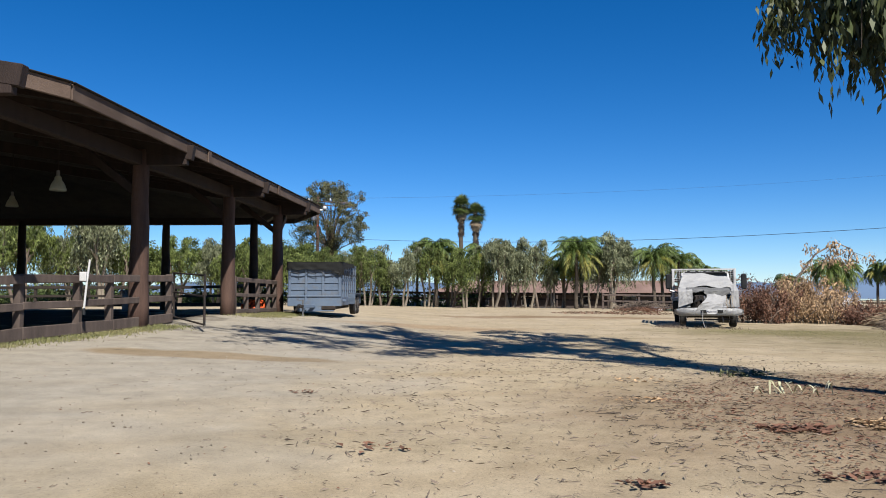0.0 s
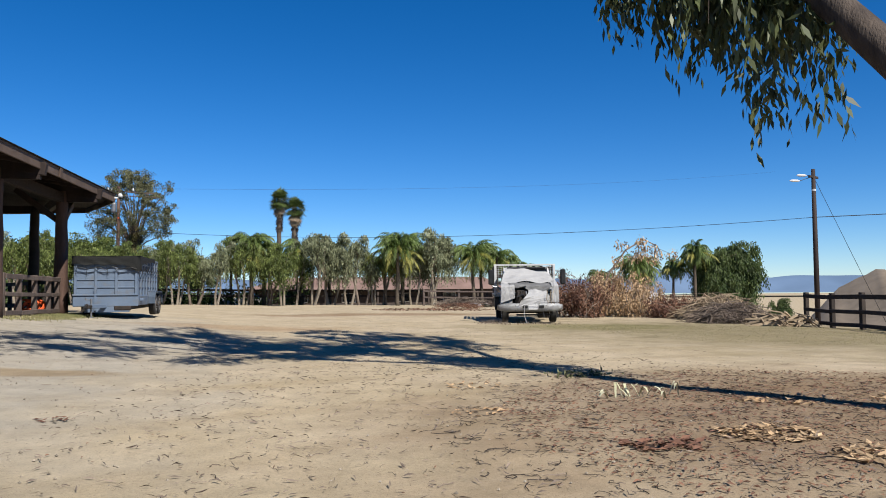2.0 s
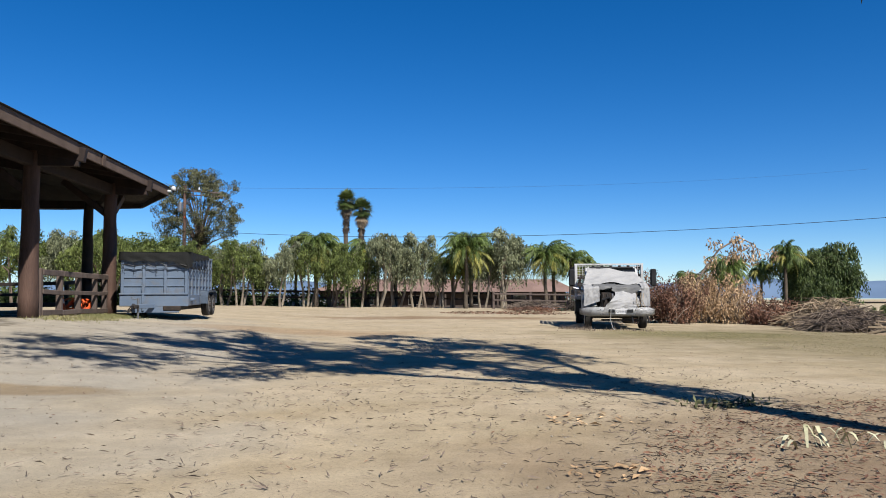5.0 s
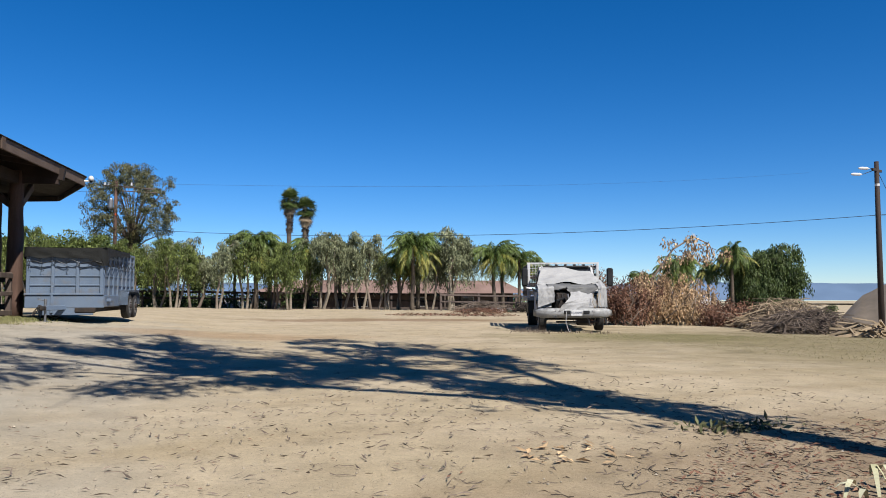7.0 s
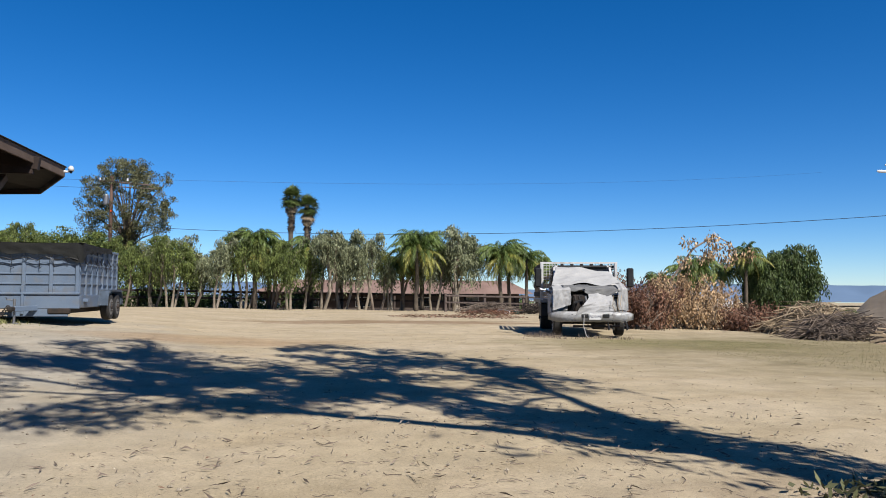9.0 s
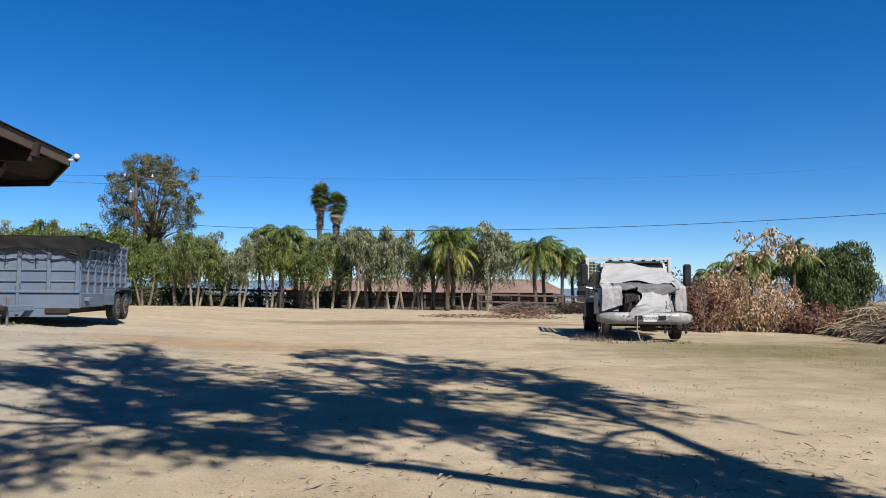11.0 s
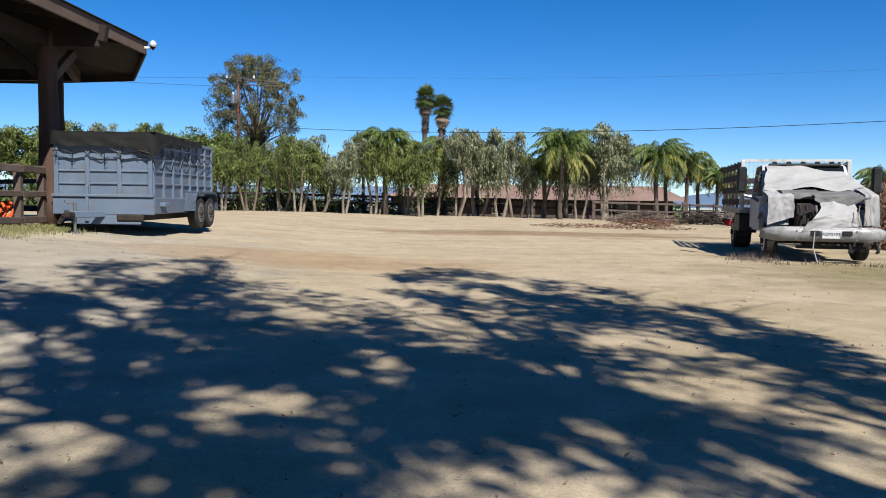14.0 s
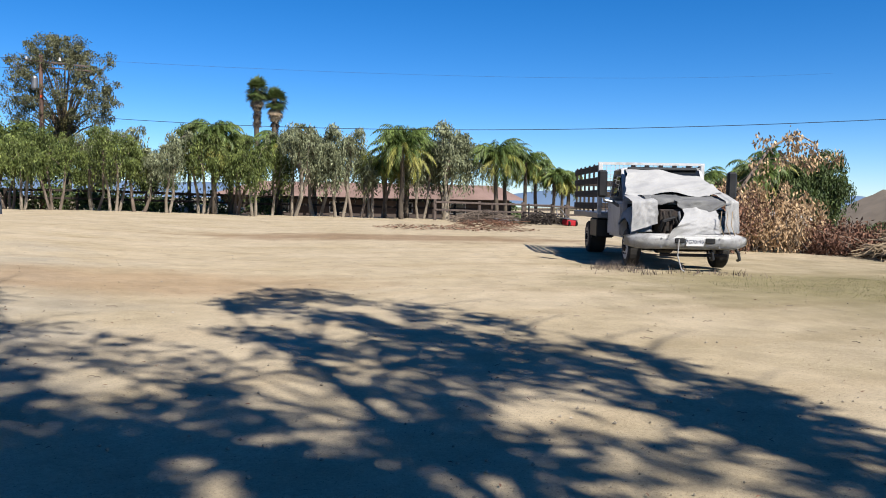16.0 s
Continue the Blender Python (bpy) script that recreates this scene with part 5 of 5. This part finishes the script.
for x in (-0.8, -0.5, 1.2):
    part("insulator", tube([(x, -0.2, 10.02), (x, -0.2, 10.25)], [0.08, 0.05], 8), M_CAMERAWHITE, pl)


def wire(p, q, sag, r, label):
    p, q = Vector(p), Vector(q)
    pts = [p.lerp(q, k / 30) - Vector((0, 0, sag * 4 * (k / 30) * (1 - k / 30))) for k in range(31)]
    tagged(part("power_line", tube(pts, [r] * 31, 5), M_WIRE), label, "cable", "power lines")


wire((33.75, 43.5, 5.7), (-12.35, 71.5, 6.6), 0.9, 0.016, "thin black overhead cable strung between the utility poles")
wire((33.75, 43.5, 5.7), (79, 14, 8.5), 0.6, 0.025, "thin black overhead cable leading away from the pole")
wire((-11.4, 71.3, 10.2), (70, 97, 17.5), 0.9, 0.007, "thin overhead cable leading off behind the trees")
wire((-12.9, 71.3, 10.1), (-60, 60, 11.0), 1.0, 0.012, "thin overhead cable passing behind the barn")
wire((-12.4, 71.3, 9.4), (-60, 60, 12.5), 1.0, 0.012, "thin overhead cable passing behind the barn")
wire((33.75, 43.5, 8.3), (40.5, 44.5, -2.6), 0.0, 0.015, "guy wire staying the utility pole")

# ---- house, sheds and fence beyond the yard ----
house = empty("house", pose(11.5, 88, -0.9), "low ranch house with faded red-brown roof behind the trees", "house")
part("wall", box(26, 8, 2.4, bevel=0.02), M_HOUSEWALL, house)
rb = bmesh.new()
pts = [(-14.2, -5.2, 2.25), (14.2, -5.2, 2.25), (14.2, 5.2, 2.25), (-14.2, 5.2, 2.25), (-9.8, 0, 3.65), (13.0, 0, 3.65)]
vs = [rb.verts.new(p) for p in pts]
for f in ((0, 1, 5, 4), (1, 2, 5), (2, 3, 4, 5), (3, 0, 4), (3, 2, 1, 0)):
    rb.faces.new([vs[i] for i in f])
part("roof", rb, M_ROOFRED, house)
for x in (-8, -3, 3, 8):
    win = part("window", box(1.5, 0.08, 1.0, pose(x, -4.03, 0.9), bevel=0.02), M_PALEWALL, house)
    part("pane", box(1.34, 0.06, 0.84, pose(x, -4.06, 0.98)), M_GLASS, win)
for x in (-11, -5.5, 0, 5.5, 11):
    part("porch_post", box(0.2, 0.2, 2.3, pose(x, -4.9, 0), bevel=0.02), M_HOUSEWALL, house)
shed = empty("shed", pose(-8.0, 92, -1.0), "long low pale shed behind the trees", "shed")
part("wall", box(6, 4, 1.5, bevel=0.02), M_HOUSEWALL, shed)
part("roof", box(7, 5, 0.2, pose(0, 0, 1.5, 3, 0, 0), bevel=0.02), M_PALEWALL, shed)
rail_fence([(-14 + 4.2 * k, 69.3) for k in range(9)], [(1.25, 0.16), (0.75, 0.14)], M_DARKWOOD, "dark timber rail fence along the tree row", 0.16, 1.35)
rail_fence([(12.6 + 2.9 * k, 63.6 - 0.25 * k) for k in range(6)], [(1.2, 0.13), (0.7, 0.12)], M_RAIL, "brown timber corral fence at the yard's end", 0.17, 1.36)
rail_fence([(21.4, 28.6), (20.8, 26.4), (20.2, 24.2), (19.6, 22.0), (19.0, 19.8), (18.4, 17.6)], [(1.15, 0.16), (0.62, 0.14), (0.15, 0.14)], M_DARKWOOD, "dark timber rail fence on the yard's edge", 0.16, 1.3)


def parked_car(x, y, rz, mat, label):
    e = empty("parked_car", at(x, y, rz), label, "car", "far parked cars")
    hull([(-2.1, 0.8, 0.75, 0.35, 0.75), (-1.2, 0.85, 0.82, 0.3, 0.9), (1.6, 0.85, 0.82, 0.3, 0.95), (2.1, 0.8, 0.75, 0.38, 0.85)], mat, "body", e, bevel=0.06)
    hull([(-0.9, 0.78, 0.76, 0.88, 0.92), (-0.3, 0.72, 0.62, 1.38, 1.42), (1.0, 0.72, 0.62, 1.38, 1.42), (1.7, 0.78, 0.76, 0.88, 0.95)], M_GLASS, "cabin", e, bevel=0.03)
    part("roof", box(1.2, 1.4, 0.05, pose(0, 0.35, 1.41), bevel=0.02), mat, e)
    for s in (-1, 1):
        for v in (-1.35, 1.3):
            part("wheel", tube([(s * 0.72, v, 0.3), (s * 0.88, v, 0.3)], [0.31, 0.31], 16), M_RUBBER, e)


parked_car(-5.6, 75.5, 80, M_WHITE, "white pickup parked behind the tree row")
parked_car(-1.6, 74.5, 80, M_WHITE, "white car parked behind the tree row")
for k, (x, y, mat, label) in enumerate(((16.3, 61.2, M_CAMERAWHITE, "white scrap tub on the ground by the corral"), (20.6, 60.6, M_REDPAINT, "red metal cart by the corral fence"), (17.3, 61.6, M_GREENBIN, "green plastic crate by the corral fence"))):
    e = empty("scrap_item", at(x, y, 20 * k), label, "scrap")
    part("body", box(0.95 - 0.1 * k, 0.6, 0.26 + 0.16 * (k == 1), pose(0, 0, 0, 6 * k, 5, 0), bevel=0.08), mat, e)
    part("rim", box(1.0 - 0.1 * k, 0.66, 0.05, pose(0, 0, 0.25 + 0.16 * (k == 1), 6 * k, 5, 0), bevel=0.02), M_STEEL, e)
    if k == 1:
        for sx in (-0.3, 0.3):
            part("handle", tube([(sx, 0.1, 0.35), (sx * 1.1, 0.7, 0.62), (sx * 0.8, 0.95, 0.95), (0, 1.0, 1.05)], [0.03] * 4, 6), M_STEEL, e)
            part("wheel", tube([(sx - 0.04, -0.3, 0.16), (sx + 0.04, -0.3, 0.16)], [0.17, 0.17], 12), M_RUBBER, e)
crate = empty("wire_crate", at(19.4, 62.6, 4), "rusty wire-panel crate standing by the corral fence", "crate")
for x in (-0.8, 0.8):
    part("post", box(0.08, 0.08, 1.3, pose(x, 0, 0), bevel=0.01), M_DARKSTEEL, crate)
for k in range(4):
    part("rail", box(1.6, 0.05, 0.07, pose(0, 0, 0.2 + 0.33 * k), bevel=0.01), M_RAIL, crate)
for k in range(9):
    part("bar", tube([(-0.72 + 0.18 * k, 0.03, 0.2), (-0.72 + 0.18 * k, 0.03, 1.2)], [0.012, 0.012], 5), M_STEEL, crate)
for k in range(7):
    e = tagged(part("plank", box(rr.uniform(0.8, 1.9), 0.14, 0.05, bevel=0.01), M_RAIL if k % 2 else M_DARKWOOD), "weathered loose plank in the scrap by the corral", "plank", "loose planks")
    px, py = 14.6 + k * 0.95, 61.4 + rr.uniform(-0.5, 0.5)
    e.matrix_basis = pose(px, py, ground_z(px, py) + 0.05 + 0.05 * (k % 3), rr.uniform(-3, 3), rr.uniform(-5, 5), rr.uniform(-40, 40))
for x, y in ((20.2, 22.9), (19.9, 21.9)):
    e = empty("wheelie_bin", at(x + 0.9, y + 0.5, 25), "green plastic wheelie bin behind the rail fence", "bin", "green bins")
    hull([(-0.32, 0.24, 0.30, 0.08, 1.02), (0.32, 0.24, 0.30, 0.08, 1.02)], M_GREENBIN, "body", e, bevel=0.02)
    part("lid", box(0.66, 0.74, 0.06, pose(0, 0, 1.02, -4, 0, 0), bevel=0.025), M_GREENBIN, e)
    for s in (-1, 1):
        part("wheel", tube([(s * 0.22, 0.34, 0.1), (s * 0.28, 0.34, 0.1)], [0.1, 0.1], 12), M_RUBBER, e)


# ---- dead brush beside the truck, palm debris pile ----
def brush(name, x, y, rx, ry, h, n, mat, label, leaf, seed, twigs=70, droop=0.6):
    rng = np.random.default_rng(seed)
    e = empty(name, at(x, y), label, "brush pile")
    bm = bmesh.new()
    tips = []
    for k in range(twigs):
        a, q = rng.uniform(0, math.tau), math.sqrt(rng.uniform(0, 1))
        b = Vector((q * rx * math.cos(a), q * ry * math.sin(a), rng.uniform(0, 0.3)))
        t = b + Vector((rng.normal(0, 0.7), rng.normal(0, 0.5), h * rng.uniform(0.35, 1.0) * (1.1 - 0.55 * q)))
        mid = (b + t) / 2 + Vector((rng.normal(0, 0.2), rng.normal(0, 0.2), 0.15))
        tube([b, mid, t], [0.03, 0.02, 0.008], 4, bm)
        tips += [b.lerp(t, f) for f in (0.3, 0.55, 0.8, 1.0)]
    part("brushwood", bm, M_TWIG, e)
    if n:
        spots = np.concatenate([clump(rng, t, rng.uniform(0.16, 0.42), n, 1.35) for t in tips])
        spots[:, 2] = np.maximum(spots[:, 2], 0.04)
        leaf_mesh("foliage", spots, leaf, mat, e, droop, 0.19, 0.5)
    return e


brush("brush_pile", 14.6, 36.3, 1.65, 1.3, 2.1, 50, M_REDLEAF, "heap of cut branches with dark red-brown dead leaves", 0.11, 61)
brush("brush_pile", 17.3, 37.2, 1.9, 1.4, 2.5, 44, M_DEADLEAF, "tall heap of cut branches with tan dead leaves", 0.135, 62, 100, 1.0)
brush("brush_pile", 20.0, 36.0, 1.5, 1.2, 0.9, 40, M_REDLEAF, "low heap of branches with reddish dead leaves", 0.12, 63)
arch = empty("dead_branch", at(17.3, 37.6) @ Matrix.Diagonal((1.12, 1.12, 1.12, 1)), "bare arched dead branch hung with tan leaves above the heap", "branch")
ap = [(-0.9, 0, 0.5), (-0.3, 0, 1.9), (0.6, 0.1, 3.0), (1.5, 0.1, 3.5), (2.2, 0.1, 3.2), (2.4, 0.1, 2.7)]
part("limb", tube(ap, [0.055, 0.048, 0.04, 0.03, 0.02, 0.01], 7), M_TWIG, arch)
lb = bmesh.new()
rng = np.random.default_rng(8)
spots = []
for k in range(16):
    p = Vector(ap[1]).lerp(Vector(ap[4]), k / 15) + Vector((0, 0, 0.45 * math.sin(k / 15 * math.pi)))
    q = p + Vector((rng.normal(0, 0.4), rng.normal(0, 0.3), rng.uniform(-0.7, 0.5)))
    tube([p, (p + q) / 2, q], [0.02, 0.012, 0.005], 4, lb)
    spots.append(clump(rng, q, 0.33, 60))
part("brushwood", lb, M_TWIG, arch)
leaf_mesh("foliage", np.concatenate(spots), 0.13, M_DEADLEAF, arch, 1.1, 0.25, 0.4)
place(queens[0], 20.6, 42.0, 20, 0.58)
place(queens[2], 17.6, 40.0, 80, 0.46)
skiff = empty("stored_boat", at(19.6, 39.4, 12), "white trailer shell half hidden behind the dead branches", "shell")
hull([(-0.8, 1.1, 1.1, 0.1, 1.15), (0.8, 1.2, 0.9, 0.1, 1.3)], M_WHITE, "body", skiff, bevel=0.1)


def debris(name, x, y, rx, ry, h, n, mat, r, label, seed):
    rng = np.random.default_rng(seed)
    bm = bmesh.new()
    for k in range(n):
        a, q = rng.uniform(0, math.tau), math.sqrt(rng.uniform(0, 1))
        c = Vector((q * rx * math.cos(a), q * ry * math.sin(a), 0))
        c.z = h * (1 - q * q) * rng.uniform(0.15, 1.0) + 0.05
        b = rng.uniform(0, math.tau)
        L = rng.uniform(0.5, 1.9)
        d = Vector((math.cos(b), math.sin(b), rng.uniform(-0.35, 0.45))) * L / 2
        p, s = c - d, c + d
        p.z, s.z = max(p.z, 0.02), max(s.z, 0.02)
        w = Vector((0, 0, rng.uniform(0.05, 0.3)))
        tube([p, c + w, s], [r, r * rng.uniform(0.7, 1.2), r * 0.4], 4, bm)
    ob = part(name, bm, mat)
    ob.matrix_basis = at(x, y)
    return tagged(ob, label, "debris pile", kind="stuff")


debris("twig_pile", 15.4, 61.8, 2.2, 0.8, 0.55, 260, M_TWIG, 0.02, "tangled brown branches heaped by the corral fence", 75)
debris("twig_pile", 19.2, 61.4, 1.6, 0.7, 0.6, 200, M_DARKWOOD, 0.022, "dark branches heaped by the corral fence", 76)
debris("twig_pile", 13.2, 53.6, 1.7, 0.6, 0.2, 120, M_REDLEAF, 0.014, "low heap of red-brown dead branches on the yard", 77)
debris("palm_debris", 20.4, 33.4, 1.8, 1.2, 1.15, 800, M_TAN, 0.017, "pile of dry tan palm fronds and stems", 71)
debris("twig_pile", 19.0, 30.2, 1.6, 1.1, 0.72, 900, M_TWIG, 0.014, "low pile of grey dry twigs", 72)
debris("palm_debris", 19.6, 27.6, 1.2, 0.5, 0.4, 60, M_TAN, 0.045, "loose dry palm wood by the twig pile", 73)


# ---- ground litter, weeds and stones ----
def scatter(name, count, area, seed, mat, size, label, narrow=0.3, lift=0.012, droop=0.0, spread=1.0):
    rng = np.random.default_rng(seed)
    V, F = [], []
    for k in range(count):
        x, y = area(rng)
        z = ground_z(x, y) + lift
        a, L = rng.uniform(0, math.tau), size * rng.uniform(0.4, 1.5)
        d = Vector((math.cos(a), math.sin(a), 0)) * L
        s = Vector((-d.y, d.x, 0)) * narrow
        i = len(V)
        p = Vector((x, y, z))
        V += [p, p + d * 0.5 + s + Vector((0, 0, L * 0.25 * rng.uniform(0, 1))), p + d + Vector((0, 0, L * 0.3 * rng.uniform(0, 1))), p + d * 0.5 - s + Vector((0, 0, L * 0.12))]
        F.append((i, i + 1, i + 2, i + 3))
    ob = raw(name, V, F, mat)
    return tagged(ob, label, "litter", kind="stuff")


def ell(cx, cy, rx, ry):
    def f(rng):
        a, q = rng.uniform(0, math.tau), math.sqrt(rng.uniform(0, 1))
        return cx + rx * q * math.cos(a), cy + ry * q * math.sin(a)
    return f


scatter("leaf_litter", 13000, ell(6.6, 7.5, 4.3, 4.6), 1, M_REDLEAF, 0.052, "scattered dead eucalyptus leaves and bark on the dirt", 0.16)
scatter("leaf_litter", 4200, ell(3.4, 8.5, 5.2, 7.5), 2, M_TWIG, 0.08, "scattered twigs and bark strips on the dirt", 0.06)
scatter("leaf_litter", 2600, lambda r: (r.uniform(-7, 9), r.uniform(2, 30)), 3, M_REDLEAF, 0.034, "sparse dead leaves over the yard", 0.15)
scatter("leaf_litter", 900, ell(10.5, 50.5, 4.0, 3.0), 4, M_REDLEAF, 0.16, "dark leaf litter at the yard's end", 0.3)
for cx, cy, r, n in ((4.4, 7.2, 0.45, 260), (3.3, 7.0, 0.35, 150), (4.9, 6.3, 0.5, 260), (5.6, 5.6, 0.6, 260), (1.35, 4.9, 0.14, 40), (2.9, 5.2, 0.25, 40), (2.45, 9.2, 0.4, 40), (2.9, 11.2, 0.45, 40), (-1.8, 9.3, 0.2, 14), (5.9, 9.0, 0.6, 90), (-0.55, 6.0, 0.3, 16), (7.6, 8.8, 0.6, 220)):
    scatter("leaf_heap", n, ell(cx, cy, r, r * 0.7), int(cx * 100 + cy * 10) + 900, M_REDLEAF if r < 0.4 else M_DEADLEAF, 0.09, "small heap of curled dead leaves on the dirt", 0.22, 0.012)


def twigs(count, area, seed, length, mat, label):
    """Thin bent twigs lying on the dirt."""
    rng = np.random.default_rng(seed)
    V, F = [], []
    for k in range(count):
        x, y = area(rng)
        a, turn, L = rng.uniform(0, math.tau), rng.normal(0, 0.5), length * rng.uniform(0.3, 1.5)
        r = rng.uniform(0.001, 0.0032)
        base = len(V)
        for j in range(5):
            z = ground_z(x, y) + r + 0.012 * abs(math.sin(j * 1.3 + k))
            sx, sy = -math.sin(a) * r, math.cos(a) * r
            V += [(x + sx, y + sy, z - r), (x - sx, y - sy, z - r), (x, y, z + r)]
            if j:
                b = base + 3 * j
                F += [(b - 3, b - 2, b + 1, b), (b - 2, b - 1, b + 2, b + 1), (b - 1, b - 3, b, b + 2)]
            x, y, a = x + math.cos(a) * L / 4, y + math.sin(a) * L / 4, a + turn
    return tagged(raw("twigs", V, F, mat), label, "twigs", kind="stuff")


twigs(1500, ell(5.8, 7.2, 4.2, 5.0), 31, 0.17, M_DARKWOOD, "thin dark bent twigs strewn on the dirt under the tree")
twigs(450, ell(3.4, 9.0, 4.2, 6.0), 32, 0.12, M_TWIG, "small dark twigs scattered over the sandy yard")
twigs(350, lambda r: (r.uniform(-6, 10), r.uniform(3, 26)), 33, 0.09, M_TWIG, "sparse small twigs over the open yard")


def blades(name, count, area, seed, mat, h, label, w=0.012):
    rng = np.random.default_rng(seed)
    V, F = [], []
    for k in range(count):
        x, y = area(rng)
        z = ground_z(x, y) - 0.01
        L, a = h * rng.uniform(0.4, 1.4), rng.uniform(0, math.tau)
        t = Vector((math.cos(a), math.sin(a), 0))
        i = len(V)
        p = Vector((x, y, z))
        V += [p - t * w, p + t * w, p + Vector((rng.normal(0, 0.35), rng.normal(0, 0.35), 1)) * L]
        F.append((i, i + 1, i + 2))
    return tagged(raw(name, V, F, mat), label, "grass", kind="stuff")


def along(pts, spread):
    def f(rng):
        i = rng.integers(0, len(pts) - 1)
        u = rng.uniform(0, 1)
        return (pts[i][0] + (pts[i + 1][0] - pts[i][0]) * u + rng.normal(0, spread), pts[i][1] + (pts[i + 1][1] - pts[i][1]) * u + rng.normal(0, spread))
    return f


blades("grass", 6500, along([(-9.6, 9.2), (-8.2, 12.5), (-7.3, 15.9), (-6.9, 19.0)], 0.28), 1, M_GREENGRASS, 0.06, "thin short grass along the barn fence", 0.014)
blades("grass", 5200, along([(-6.5, 24.5), (-6.35, 28.5), (-6.2, 30.0)], 0.42), 2, M_GREENGRASS, 0.06, "thin short grass by the barn posts", 0.014)
blades("grass", 5200, ell(11.6, 26.6, 2.6, 1.8), 3, M_GREENGRASS, 0.026, "patch of short dry green grass before the truck", 0.007)
blades("grass", 16000, ell(15.5, 22.5, 5.5, 6.5), 4, M_GRASS, 0.028, "sparse dry grass on the yard's edge", 0.008)
blades("weeds", 150, along([(8.0, 29.6), (8.6, 28.8), (9.8, 28.7), (10.9, 28.4)], 0.25), 5, M_TWIG, 0.11, "dry tan weeds under the truck's front", 0.012)
blades("weeds", 420, ell(8.5, 29.5, 0.6, 0.4), 6, M_TWIG, 0.16, "dry brown weeds beside the truck's wheel", 0.004)

weed = empty("pale_weed", at(4.55, 9.75) @ Matrix.Diagonal((0.8, 0.8, 0.8, 1)), "clump of pale yellow drooping weed leaves on the dirt", "weed")
rng = np.random.default_rng(3)
for k in range(16):
    a = rng.uniform(0, math.tau)
    b = Vector((rng.normal(0, 0.28), rng.normal(0, 0.10), 0))
    d = Vector((math.cos(a), math.sin(a), 0)) * rng.uniform(0.06, 0.14)
    h = rng.uniform(0.10, 0.22)
    lf = bmesh.new()
    w = Vector((-d.y, d.x, 0)).normalized() * 0.018
    rows = [(lf.verts.new(b + d * f * 2 - w * q + Vector((0, 0, h * math.sin(f * 2.6)))), lf.verts.new(b + d * f * 2 + w * q + Vector((0, 0, h * math.sin(f * 2.6))))) for f, q in ((0, 0.6), (0.3, 1), (0.55, 1.2), (0.8, 0.9), (1.0, 0.2))]
    for p, q in zip(rows, rows[1:]):
        lf.faces.new((p[0], p[1], q[1], q[0]))
    part("leaf", lf, M_PALEWEED, weed, smooth=True)
tuft = empty("fallen_sprig", at(4.65, 11.9) @ Matrix.Diagonal((0.7, 0.7, 0.7, 1)), "fallen grey-green leafy sprig lying on the dirt", "sprig")
leaf_mesh("leaves", np.array([[rng.normal(0, 0.35), rng.normal(0, 0.12), abs(rng.normal(0.05, 0.04))] for k in range(160)]), 0.13, M_LEAF_EUC, tuft, 0.1, 0.16, 1.0)
part("stem", tube([(-0.6, 0, 0.03), (0, 0.05, 0.06), (0.6, -0.02, 0.03)], [0.012, 0.01, 0.006], 5), M_TWIG, tuft)

SV, SF = [], []
rng = np.random.default_rng(19)
for k in range(8500):
    y = rng.uniform(1.5, 34) if k > 4500 else rng.uniform(2, 20)
    x = rng.uniform(-7, 12) if k > 4500 else rng.uniform(-4, 7)
    r = 0.004 + 0.013 * rng.uniform(0, 1) ** 4
    z = ground_z(x, y) + r * 0.3
    i = len(SV)
    for dx, dy, dz in ((1, 0, 0), (0, 1, 0), (-1, 0, 0), (0, -1, 0), (0, 0, 0.9), (0, 0, -0.6)):
        SV.append((x + dx * r * rng.uniform(0.7, 1.3), y + dy * r * rng.uniform(0.7, 1.3), z + dz * r))
    SF += [(i, i + 1, i + 4), (i + 1, i + 2, i + 4), (i + 2, i + 3, i + 4), (i + 3, i, i + 4), (i + 1, i, i + 5), (i + 2, i + 1, i + 5), (i + 3, i + 2, i + 5), (i, i + 3, i + 5)]
tagged(raw("pebbles", SV, SF, M_STONE), "small pale stones and clods strewn over the dirt", "stones", kind="stuff")
for ob in list(bpy.data.objects):
    if "used" in ob:
        del ob["used"]
